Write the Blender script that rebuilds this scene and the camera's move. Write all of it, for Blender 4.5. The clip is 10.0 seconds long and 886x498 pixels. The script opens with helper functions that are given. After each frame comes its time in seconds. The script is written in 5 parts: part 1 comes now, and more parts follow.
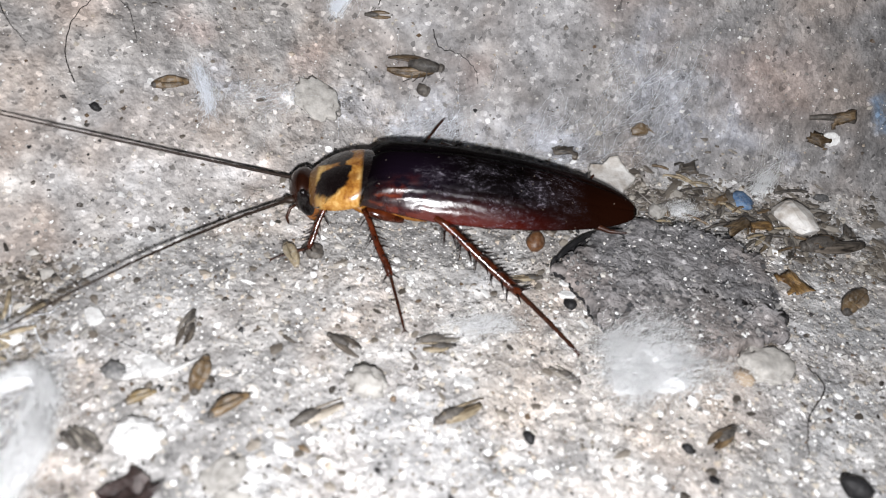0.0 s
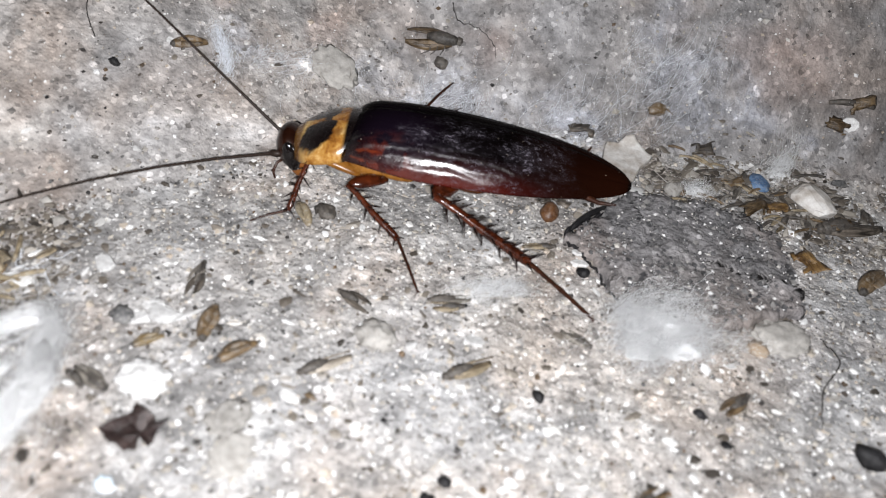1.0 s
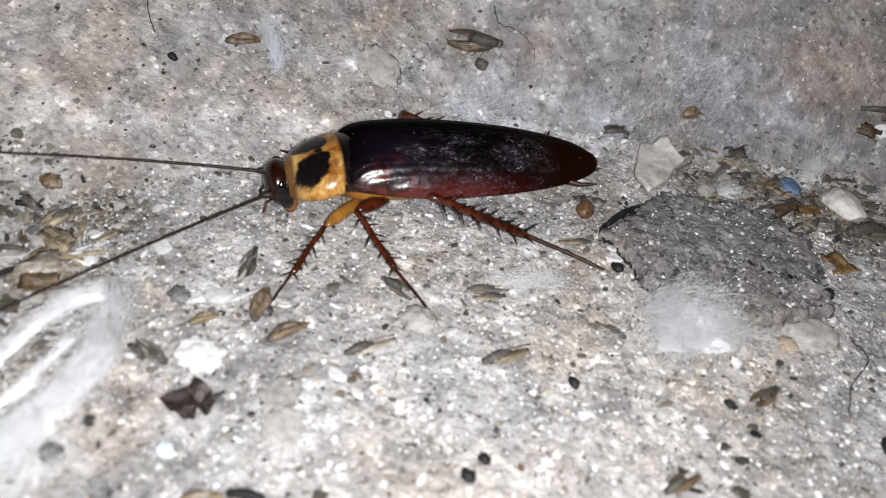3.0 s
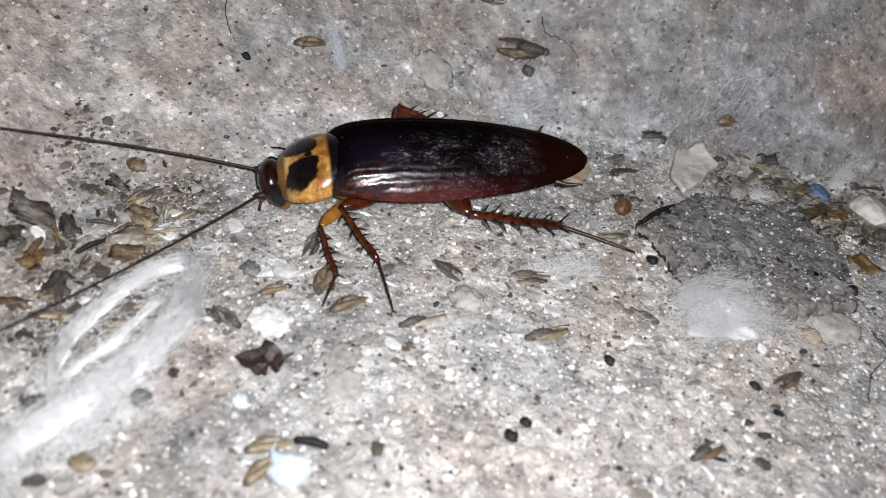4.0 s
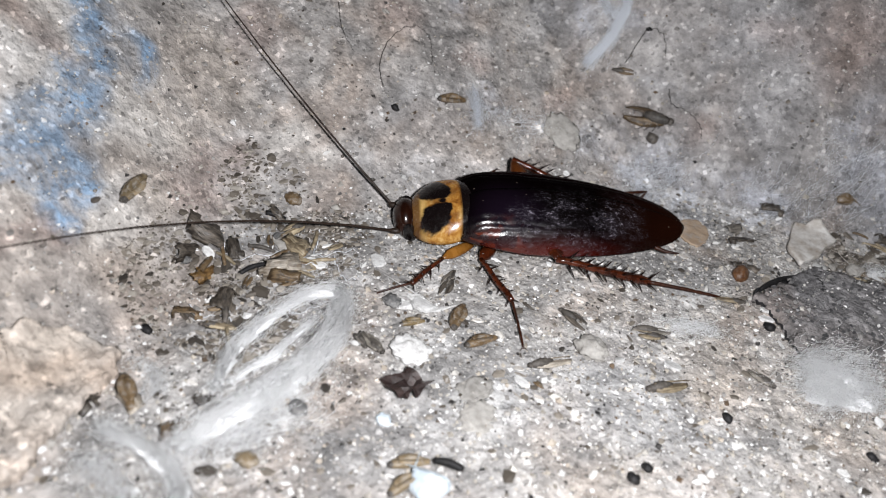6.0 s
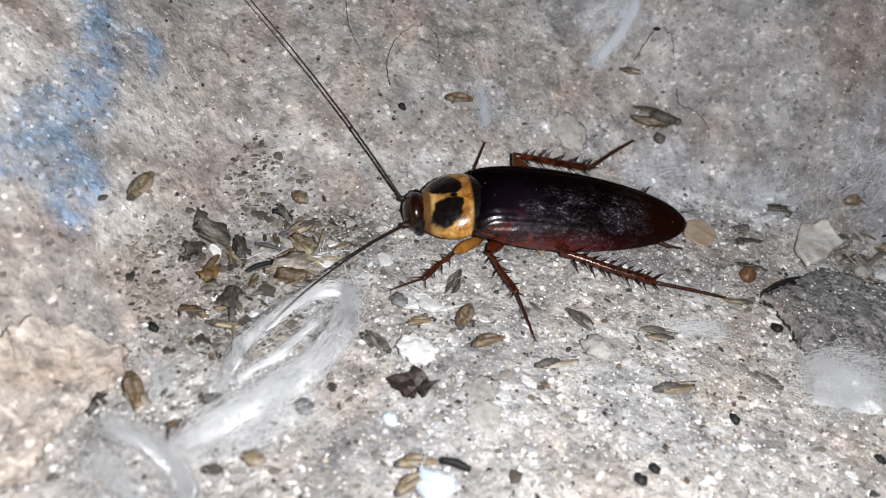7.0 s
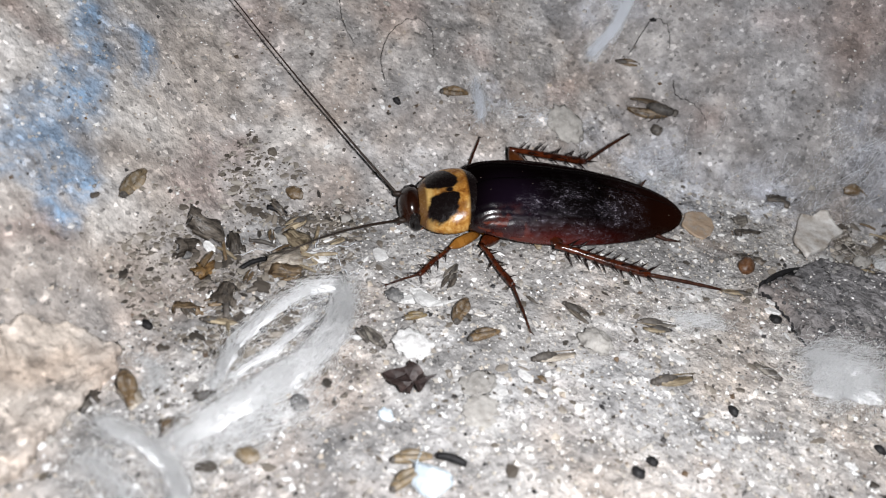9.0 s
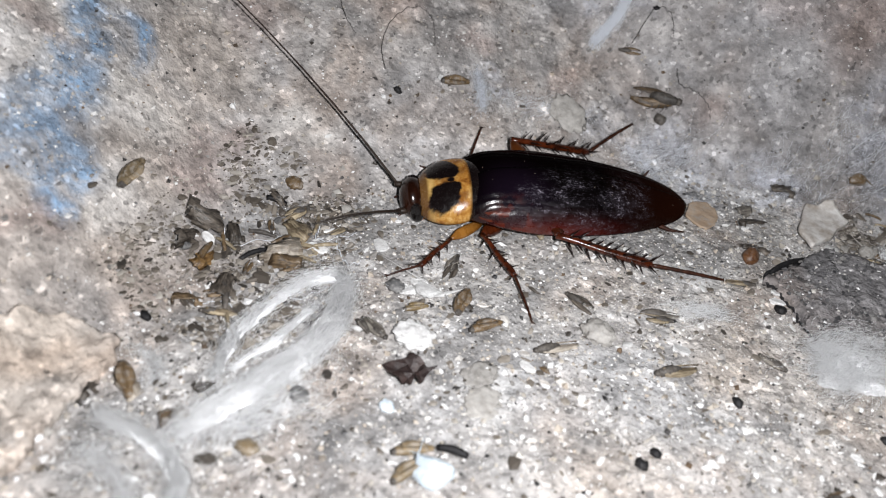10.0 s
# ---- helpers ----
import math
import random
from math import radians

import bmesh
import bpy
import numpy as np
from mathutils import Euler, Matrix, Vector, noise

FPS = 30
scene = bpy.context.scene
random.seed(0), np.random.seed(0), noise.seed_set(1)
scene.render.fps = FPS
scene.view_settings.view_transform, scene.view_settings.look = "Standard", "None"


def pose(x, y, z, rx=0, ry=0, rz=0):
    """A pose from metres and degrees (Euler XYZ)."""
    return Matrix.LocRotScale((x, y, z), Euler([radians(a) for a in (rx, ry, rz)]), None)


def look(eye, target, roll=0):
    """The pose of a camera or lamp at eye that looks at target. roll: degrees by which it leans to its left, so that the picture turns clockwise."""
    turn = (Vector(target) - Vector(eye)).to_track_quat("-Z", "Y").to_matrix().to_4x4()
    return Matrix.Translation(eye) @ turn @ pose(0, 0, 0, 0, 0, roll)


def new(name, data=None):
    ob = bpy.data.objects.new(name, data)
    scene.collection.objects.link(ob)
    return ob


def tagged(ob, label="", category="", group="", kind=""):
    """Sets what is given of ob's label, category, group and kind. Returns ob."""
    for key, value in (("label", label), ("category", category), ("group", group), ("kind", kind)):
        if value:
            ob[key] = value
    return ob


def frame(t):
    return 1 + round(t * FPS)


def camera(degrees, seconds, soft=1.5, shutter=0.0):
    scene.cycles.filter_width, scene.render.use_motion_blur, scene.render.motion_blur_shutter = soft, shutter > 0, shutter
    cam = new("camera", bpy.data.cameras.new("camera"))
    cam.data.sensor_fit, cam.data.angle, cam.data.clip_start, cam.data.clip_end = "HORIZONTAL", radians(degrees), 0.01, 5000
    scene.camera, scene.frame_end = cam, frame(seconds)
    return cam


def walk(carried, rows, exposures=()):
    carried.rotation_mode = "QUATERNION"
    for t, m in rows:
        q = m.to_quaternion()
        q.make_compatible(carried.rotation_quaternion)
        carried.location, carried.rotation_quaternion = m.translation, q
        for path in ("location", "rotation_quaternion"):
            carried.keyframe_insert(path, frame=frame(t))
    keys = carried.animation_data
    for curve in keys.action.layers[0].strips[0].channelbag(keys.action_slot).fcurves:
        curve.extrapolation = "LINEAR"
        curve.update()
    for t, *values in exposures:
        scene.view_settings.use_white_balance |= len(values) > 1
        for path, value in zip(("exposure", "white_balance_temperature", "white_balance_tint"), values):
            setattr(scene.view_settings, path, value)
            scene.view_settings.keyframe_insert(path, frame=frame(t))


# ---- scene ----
# Metres: the insect is about 41 mm long, the camera a hand's width from it.
cam = camera(57.0, 10.0, 1.05)
cam.data.dof.use_dof, cam.data.dof.focus_distance, cam.data.dof.aperture_fstop = True, 0.101, 30.0
PATH = [
    (0, 0.01312, -0.06616, 0.06153, 3.07, -41.32, 8.68),
    (0.5, 0.01403, -0.06967, 0.05669, 3.43, -39.94, 10.20),
    (1, 0.01396, -0.06958, 0.05659, 4.23, -40.06, 9.76),
    (1.5, 0.01410, -0.06918, 0.05634, 4.25, -40.43, 9.63),
    (2, 0.01404, -0.06945, 0.05658, 4.38, -40.20, 9.62),
    (2.2, 0.01368, -0.06971, 0.05677, 4.34, -39.97, 9.81),
    (3.3, 0.01255, -0.07595, 0.05782, 6.88, -39.63, 9.61),
    (3.5, 0.01301, -0.07768, 0.05868, 7.11, -39.33, 9.55),
    (4, 0.01241, -0.08157, 0.05899, 9.39, -38.99, 9.50),
    (4.5, 0.00983, -0.08414, 0.05905, 11.44, -38.07, 9.48),
    (5, 0.00871, -0.08871, 0.06071, 14.39, -36.32, 9.80),
    (5.5, 0.00813, -0.08877, 0.06074, 15.27, -36.36, 9.76),
    (5.7, 0.00782, -0.08949, 0.06103, 16.18, -35.90, 9.81),
    (7, 0.00705, -0.08948, 0.06085, 16.80, -36.03, 10.01),
    (7.5, 0.00749, -0.09057, 0.06157, 16.51, -35.02, 10.19),
    (8, 0.00758, -0.09104, 0.06167, 16.48, -34.57, 10.21),
    (8.5, 0.00827, -0.09077, 0.06148, 17.02, -35.89, 9.31),
    (9, 0.00775, -0.08887, 0.06038, 16.96, -36.28, 9.30),
    (9.5, 0.00781, -0.08866, 0.06016, 17.05, -36.45, 9.24),
    (10, 0.00768, -0.08824, 0.05964, 17.03, -36.83, 9.20),
]
walk(cam, [(t, pose(x, y, z, 90 + pitch, 0, yaw) @ pose(0, 0, 0, 0, 0, roll)) for t, x, y, z, yaw, pitch, roll in PATH], [(0.0, 0.20), (0.6, 0.02), (2.5, -0.08), (4.0, -0.33), (5.0, -0.32), (7.0, -0.29), (8.0, -0.27), (10.0, -0.30)])

# ---- light: a phone's flash beside the lens, in a dark room ----
world = bpy.data.worlds.new("night")
scene.world = world
world.use_nodes = True
world.node_tree.nodes["Background"].inputs[0].default_value = (0.50, 0.56, 0.66, 1)
world.node_tree.nodes["Background"].inputs[1].default_value = 0.02
flash = new("flash", bpy.data.lights.new("flash", "AREA"))
flash.data.shape, flash.data.size = "DISK", 0.0045
flash.data.energy, flash.data.color = 0.193, (0.975, 0.975, 1.0)
flash.matrix_world = look((0.0185, -0.082, 0.0645), (-0.008, -0.008, 0.0))

MM = 0.001


# ---- the lie of the corner, which stains and things share ----
def rises(x, y):
    """Heights in mm of floor, back wall, rounded corner and left wall over a place in mm."""
    return np.array([0 * x, 1.6 * (y - 22.5 - 0.08 * x), 0.75 * (0.7 * (y - x) - 13.5), -38.0 - x])


def ground(x, y):
    h = rises(np.asarray(x, float), np.asarray(y, float))
    top = h.max(0)
    return top + 1.5 * np.log(np.exp((h - top) / 1.5).sum(0))


# ---- materials ----
class Nodes:
    """A small hand at wiring a material."""

    def __init__(self, name, rough=0.6, metal=0.0, spec=0.5):
        self.mat = bpy.data.materials.new(name)
        self.mat.use_nodes = True
        self.tree = self.mat.node_tree
        self.bsdf = self.tree.nodes["Principled BSDF"]
        self.bsdf.inputs["Roughness"].default_value = rough
        self.bsdf.inputs["Metallic"].default_value = metal
        self.bsdf.inputs["Specular IOR Level"].default_value = spec
        self.where = self.tree.nodes.new("ShaderNodeTexCoord").outputs["Object"]

    def node(self, kind, **inputs):
        n = self.tree.nodes.new(kind)
        for key, value in inputs.items():
            self.put(value, n.inputs[key.replace("_", " ")])
        return n

    def put(self, value, socket):
        if isinstance(value, bpy.types.NodeSocket):
            self.tree.links.new(value, socket)
        else:
            socket.default_value = value

    def noise(self, scale, detail=4.0, rough=0.55, bend=0.0, where=None):
        n = self.node("ShaderNodeTexNoise", Vector=where or self.where, Scale=scale, Detail=detail, Roughness=rough, Distortion=bend)
        return n.outputs["Fac"]

    def cells(self, scale, out="Distance", feature="F1", where=None):
        n = self.tree.nodes.new("ShaderNodeTexVoronoi")
        n.feature = feature
        self.put(where or self.where, n.inputs["Vector"])
        n.inputs["Scale"].default_value = scale
        return n.outputs[out]

    def ramp(self, fac, *stops):
        n = self.tree.nodes.new("ShaderNodeValToRGB")
        self.put(fac, n.inputs[0])
        el = n.color_ramp.elements
        while len(el) < len(stops):
            el.new(0.5)
        for e, (at, c) in zip(el, stops):
            e.position = at
            e.color = (*c, 1) if isinstance(c, tuple) else (c, c, c, 1)
        return n.outputs["Color"]

    def math(self, op, a, b=0.0):
        n = self.tree.nodes.new("ShaderNodeMath")
        n.operation = op
        self.put(a, n.inputs[0]), self.put(b, n.inputs[1])
        return n.outputs[0]

    def mix(self, fac, a, b, blend="MIX"):
        n = self.tree.nodes.new("ShaderNodeMix")
        n.data_type, n.blend_type = "RGBA", blend
        for value, k in ((fac, 0), (a, 6), (b, 7)):
            if isinstance(value, tuple):
                value = (*value, 1)[:4]
            self.put(value, n.inputs[k])
        return n.outputs[2]

    def axis(self, k):
        n = self.tree.nodes.new("ShaderNodeSeparateXYZ")
        self.put(self.where, n.inputs[0])
        return n.outputs[k]

    def flat(self):
        """From here on, patterns run straight down through the thing."""
        return self.stretch(1, 1, 0)

    def stretch(self, x, y, z):
        n = self.tree.nodes.new("ShaderNodeVectorMath")
        n.operation = "MULTIPLY"
        self.put(self.where, n.inputs[0])
        n.inputs[1].default_value = (x, y, z)
        self.where = n.outputs[0]
        return self

    def waver(self, scale, amount):
        """Unsettle the places a little, so that edges run ragged."""
        a = self.node("ShaderNodeTexNoise", Vector=self.where, Scale=scale, Detail=3.0)
        b = self.tree.nodes.new("ShaderNodeVectorMath")
        b.operation = "MULTIPLY_ADD"
        self.put(a.outputs["Color"], b.inputs[0])
        b.inputs[1].default_value = (amount,) * 3
        c = self.tree.nodes.new("ShaderNodeVectorMath")
        c.operation = "SUBTRACT"
        self.put(self.where, c.inputs[0])
        c.inputs[1].default_value = (amount / 2,) * 3
        self.put(c.outputs[0], b.inputs[2])
        self.where = b.outputs[0]
        return self

    def near(self, x, y, z, radius, soft=0.5, places=None):
        """1 within radius of a place, fading to 0."""
        n = self.tree.nodes.new("ShaderNodeVectorMath")
        n.operation = "DISTANCE"
        self.put(places or self.where, n.inputs[0])
        n.inputs[1].default_value = (x, y, z)
        m = self.tree.nodes.new("ShaderNodeMapRange")
        m.interpolation_type = "SMOOTHSTEP"
        for k, v in ((1, radius), (2, radius * (1 - soft)), (3, 0.0), (4, 1.0)):
            m.inputs[k].default_value = v
        self.put(n.outputs["Value"], m.inputs[0])
        return m.outputs[0]

    def bump(self, height, strength=0.5, distance=0.0003):
        n = self.node("ShaderNodeBump", Strength=strength, Distance=distance, Height=height)
        self.put(n.outputs[0], self.bsdf.inputs["Normal"])
        return self

    def colour(self, value):
        self.put((*value, 1) if isinstance(value, tuple) else value, self.bsdf.inputs["Base Color"])
        return self

    def rough(self, value):
        self.put(value, self.bsdf.inputs["Roughness"])
        return self


def any_of(n, *masks):
    out = masks[0]
    for m in masks[1:]:
        out = n.math("MAXIMUM", out, m)
    return out


def cement(name, shade):
    """Grey dusty cement with tan stains, pale dust and, on the left wall, worn blue paint."""
    n = Nodes(name, rough=0.68, spec=0.5)
    big = n.noise(45, 5, 0.6)
    tone = n.ramp(big, (0.28, (0.19, 0.187, 0.186)), (0.44, (0.31, 0.304, 0.300)), (0.58, (0.40, 0.388, 0.378)), (0.76, (0.53, 0.52, 0.508)))
    warm = n.ramp(n.noise(70, 3, 0.6, 0.4), (0.48, 0.0), (0.66, 1.0))
    tone = n.mix(n.math("MULTIPLY", warm, 0.45), tone, (0.40, 0.315, 0.255))
    dust = n.ramp(n.noise(110, 6, 0.65, 0.6), (0.56, 0.0), (0.72, 1.0))
    tone = n.mix(n.math("MULTIPLY", dust, 0.6), tone, (0.58, 0.585, 0.60))
    plain = n.where
    n.waver(110, 0.014)

    def stain(colour, amount, *places, mask=None):
        """Blotches at places in mm on the ground, each with its radius."""
        spot = any_of(n, *(n.near(x * MM, y * MM, float(ground(x, y)) * MM, r * MM, 0.85) for x, y, r in places))
        if mask is not None:
            spot = n.math("MULTIPLY", spot, mask)
        return n.mix(n.math("MULTIPLY", spot, amount), tone, colour)

    flock = n.ramp(n.noise(260, 5, 0.7, 0.8), (0.38, 0.1), (0.60, 1.0))
    worn = n.ramp(n.noise(420, 5, 0.7), (0.30, 0.05), (0.54, 1.0))
    tone = stain((0.44, 0.38, 0.325), 0.45, (-47, -52, 18), (-45, -38, 11), (-47, -27, 9), (-52, -8, 12), (34, -8, 14), (12, -36, 10), (20, -14, 9), (-50, -20, 8))
    tone = stain((0.27, 0.205, 0.185), 0.55, (-44.5, -21.5, 7), (-42.5, -15, 6), (-49, 0, 7), (-59, -26, 5), (-63, -27, 6), (-48.5, -44, 4))
    tone = stain((0.40, 0.29, 0.25), 0.42, (-37, 15.8, 7), (-26, 19, 5), (8.5, 28.6, 5), (24.6, 39, 10), (16, 38, 6), (46, 34, 9), (-12, 24, 5))
    tone = stain((0.15, 0.145, 0.142), 0.55, (-38, -25, 7), (-33, -30, 6), (-36, -17, 5), (-30, -20, 4), (36, 20, 4), (45, 20, 5), (54, 31, 6), (22.5, 25, 4), (18.5, 17, 3), mask=flock)
    tone = stain((0.58, 0.61, 0.68), 0.72, (-5, 23, 5), (0, 22, 6), (3.5, 24.5, 6), (11, 21.5, 7), (19, 25, 6), (31, 34, 6), (36, 30, 8), (43, 30, 6), (-21.5, 15.5, 4), (-11, 33, 5), (-8, 35, 4), (50.5, 28.4, 4), (-30.7, 26.3, 5), (6, 20, 5), (26, 22, 5), mask=flock)
    tone = stain((0.66, 0.65, 0.63), 0.72, (-40.4, -8.9, 5), (-36, -6, 4), (3.3, 38.9, 4), (5.1, 37.5, 3), (-57.2, -28.3, 5), (-59.1, -23.4, 4), (-55.5, -33.5, 7), (-58.5, -33.2, 7), (-51.3, -22.5, 7), (-47, -35, 6), (-63, -20, 8), (-54, -43, 7), (-11.7, 20.7, 5), (-10.6, 30, 4), (-2, -31, 6), (15.2, -7.2, 3))
    tone = stain((0.21, 0.33, 0.49), 0.95, (-54.1, -28.0, 6.5), (-52.4, -36.5, 5), (-53.0, -33.3, 6), (-59.4, -18.4, 5), (-55.4, -16.4, 4), (-53.6, -38.8, 5), (-50.0, -36.1, 4), (-61.4, -16.7, 5), (63, 34, 3.5), (-56.7, -26.4, 4), (-58.3, -22.0, 3.5), (-49.5, -41.0, 3.5), (-52.1, -39.9, 4), (-57, -22.5, 3.5), (-60.9, -17.5, 5), mask=worn)
    n.where = plain
    haze = n.ramp(n.noise(30, 4, 0.6, 0.8), (0.52, 0.0), (0.68, 1.0))
    tone = n.mix(n.math("MULTIPLY", haze, 0.35), tone, (0.50, 0.515, 0.54))
    mid = n.ramp(n.noise(480, 4, 0.65), (0.30, 0.62), (0.5, 1.0), (0.70, 1.34))
    tone = n.mix(1.0, tone, mid, "MULTIPLY")
    blotch = n.ramp(n.noise(190, 5, 0.7, 0.8), (0.30, 0.62), (0.5, 0.98), (0.68, 1.42))
    tone = n.mix(1.0, tone, blotch, "MULTIPLY")
    speck = n.ramp(n.cells(1900, "Color"), (0.08, 0.34), (0.22, 0.95), (0.80, 1.0), (0.92, 2.0))
    tone = n.mix(0.8, tone, n.mix(1.0, tone, speck, "MULTIPLY"))
    fine = n.ramp(n.cells(3800, "Color"), (0.06, 0.45), (0.24, 0.95), (0.80, 1.0), (0.95, 1.7))
    tone = n.mix(0.22, tone, n.mix(1.0, tone, fine, "MULTIPLY"))
    n.colour(n.mix(1.0, tone, shade, "MULTIPLY"))
    n.rough(n.ramp(n.cells(1300, "Color"), (0.0, 0.35), (0.35, 0.75), (1.0, 0.85)))
    rise = n.math("ADD", n.math("MULTIPLY", n.noise(420, 4, 0.6), 1.2), n.math("MULTIPLY", n.cells(1500), 0.5))
    rise = n.math("ADD", rise, n.math("MULTIPLY", n.cells(3400), 0.22))
    n.bump(rise, 0.9, 0.00036)
    return n.mat


def mottled(name, dark, light, scale=600, rough=0.7, spec=0.4, bump=0.4, dust=0.5):
    """A stone, crumb or dry skin: two tones in blotches, a little different from piece to piece."""
    n = Nodes(name, rough, 0, spec)
    tone = n.mix(n.ramp(n.noise(scale, 5, 0.65), (0.32, 0.0), (0.68, 1.0)), dark, light)
    each = n.tree.nodes.new("ShaderNodeObjectInfo").outputs["Random"]
    tone = n.mix(1.0, tone, n.ramp(each, (0.0, 0.75), (1.0, 1.25)), "MULTIPLY")
    grey = n.ramp(n.noise(scale * 1.7, 4, 0.7, 0.5), (0.50, 0.0), (0.66, 1.0))
    tone = n.mix(n.math("MULTIPLY", grey, dust), tone, (0.36, 0.35, 0.335))
    n.colour(tone)
    n.bump(n.noise(scale * 3, 5, 0.7), bump, 0.0002)
    return n.mat


def papery(name, dark, light):
    """A dry veined wing: streaks along its length, thin and a little glossy."""
    n = Nodes(name, 0.4, 0, 0.5)
    plain = n.where
    n.stretch(0.13, 1, 1)
    vein = n.ramp(n.noise(2600, 3, 0.6, 0.3), (0.36, 0.0), (0.62, 1.0))
    n.where = plain
    tone = n.mix(vein, dark, light)
    blot = n.ramp(n.noise(900, 4, 0.7), (0.34, 0.55), (0.52, 1.0), (0.70, 1.35))
    tone = n.mix(1.0, tone, blot, "MULTIPLY")
    each = n.tree.nodes.new("ShaderNodeObjectInfo").outputs["Random"]
    n.colour(n.mix(1.0, tone, n.ramp(each, (0.0, 0.75), (1.0, 1.25)), "MULTIPLY"))
    n.bump(n.math("ADD", vein, n.noise(1800, 4, 0.7)), 0.6, 0.00012)
    return n.mat


def lit_through(name, colour, share):
    """Thin pale fibre that passes a share of the light on."""
    n = Nodes(name, 0.8, 0, 0.2).colour(colour)
    thin = n.node("ShaderNodeBsdfTranslucent", Color=(*colour, 1))
    both = n.node("ShaderNodeMixShader", Fac=share)
    n.put(n.bsdf.outputs[0], both.inputs[1])
    n.put(thin.outputs[0], both.inputs[2])
    n.put(both.outputs[0], n.tree.nodes["Material Output"].inputs["Surface"])
    return n.mat


def grains(name, *stops, rough=0.45):
    """Loose sand: each grain has its own tone."""
    n = Nodes(name, rough, 0, 0.6)
    each = n.tree.nodes.new("ShaderNodeNewGeometry").outputs["Random Per Island"]
    n.colour(n.ramp(each, *stops))
    return n.mat


def chitin(name, dark, light, scale=900, rough=0.22, spec=0.32, bump=0.12):
    n = Nodes(name, rough, 0, spec)
    n.colour(n.mix(n.ramp(n.noise(scale, 4, 0.6), (0.3, 0.0), (0.7, 1.0)), dark, light))
    n.rough(n.ramp(n.noise(scale * 2, 4, 0.6), (0.3, rough * 0.8), (0.7, rough * 1.6)))
    n.bump(n.noise(scale * 4, 3, 0.6), bump, 0.0001)
    return n.mat


def wing_skin():
    """Dark glossy wing cover, maroon towards the side and the tip, with veins, dust and a painted purple sheen."""
    n = Nodes("wing_cover", 0.2, 0, 0.012)
    side = n.math("ABSOLUTE", n.axis(1))
    tone = n.ramp(n.math("MULTIPLY", side, 150.0), (0.0, (0.0010, 0.0005, 0.0004)), (0.58, (0.0012, 0.0005, 0.0006)), (0.72, (0.0050, 0.0008, 0.0008)), (0.86, (0.024, 0.0022, 0.0013)), (0.98, (0.070, 0.0056, 0.0020)))
    # A purple reflection on the front half, painted into the base colour.
    painted_sheen = n.near(0.000, 0.0030, 0.0072, 0.0070, 0.9)
    tone = n.mix(n.math("MULTIPLY", painted_sheen, 0.7), tone, (0.0075, 0.0042, 0.0095))
    tail = n.node("ShaderNodeMapRange", Value=n.axis(0))
    for k, v in ((1, -0.012), (2, -0.026), (3, 0.0), (4, 0.85)):
        tail.inputs[k].default_value = v
    tone = n.mix(tail.outputs[0], tone, (0.015, 0.0040, 0.0018))
    plain = n.where
    n.waver(260, 0.003)
    streak = n.math("MULTIPLY", n.near(0.001, 0.0056, 0.0046, 0.0042, 0.9), n.ramp(n.noise(500, 2), (0.45, 0.0), (0.55, 1.0)))
    tone = n.mix(n.math("MULTIPLY", streak, 0.8), tone, (0.10, 0.012, 0.004))
    spot = n.near(0.0030, 0.0058, 0.0046, 0.0036, 0.9)
    n.where = plain
    n.stretch(0.16, 1, 1)
    orange = n.math("MULTIPLY", spot, n.ramp(n.noise(1500, 2, 0.5, 0.2), (0.58, 0.0), (0.66, 1.0)))
    tone = n.mix(n.math("MULTIPLY", orange, 0.45), tone, (0.22, 0.035, 0.007))
    n.where = plain
    n.stretch(0.6, 1, 1)
    grit = n.ramp(n.noise(2600, 6, 0.85, 0.9), (0.54, 0.0), (0.62, 1.0))
    smear = n.ramp(n.noise(620, 4, 0.7, 0.5), (0.46, 0.0), (0.62, 1.0))
    n.where = plain
    n.waver(300, 0.006)
    zone = any_of(n, n.near(-0.008, 0.0032, 0.006, 0.0068, 0.9), n.near(-0.015, 0.0020, 0.005, 0.0052, 0.9), n.near(-0.002, 0.0045, 0.006, 0.0045, 0.9))
    n.where = plain
    veil = n.math("MULTIPLY", n.math("MULTIPLY", n.math("ADD", n.math("MULTIPLY", grit, 1.0), 0.05), n.math("ADD", n.math("MULTIPLY", smear, 0.95), 0.14)), zone)
    tone = n.mix(veil, tone, (0.24, 0.215, 0.26))
    fleck = n.ramp(n.cells(900), (0.04, 1.0), (0.065, 0.0))
    tone = n.mix(n.math("MULTIPLY", fleck, 0.6), tone, (0.40, 0.34, 0.28))
    n.colour(tone)
    n.rough(n.math("ADD", n.ramp(n.noise(900, 4), (0.3, 0.17), (0.7, 0.34)), n.math("MULTIPLY", zone, 0.05)))
    wave = n.tree.nodes.new("ShaderNodeTexWave")
    wave.bands_direction = "Y"
    n.put(n.where, wave.inputs["Vector"])
    for key, v in (("Scale", 380.0), ("Distortion", 3.5), ("Detail", 2.0), ("Detail Scale", 0.8)):
        wave.inputs[key].default_value = v
    flank = n.ramp(n.math("MULTIPLY", side, 160.0), (0.50, 0.12), (0.66, 1.0))
    gloss = n.ramp(n.math("MULTIPLY", n.axis(1), 160.0), (0.44, 0.0), (0.72, 1.0))
    fore = n.node("ShaderNodeMapRange", Value=n.axis(0))
    for k, v in ((1, -0.013), (2, -0.004), (3, 0.06), (4, 1.0)):
        fore.inputs[k].default_value = v
    gloss = n.math("MULTIPLY", gloss, fore.outputs[0])
    n.put(n.math("ADD", n.math("MULTIPLY", gloss, 0.75), 0.003), n.bsdf.inputs["Specular IOR Level"])
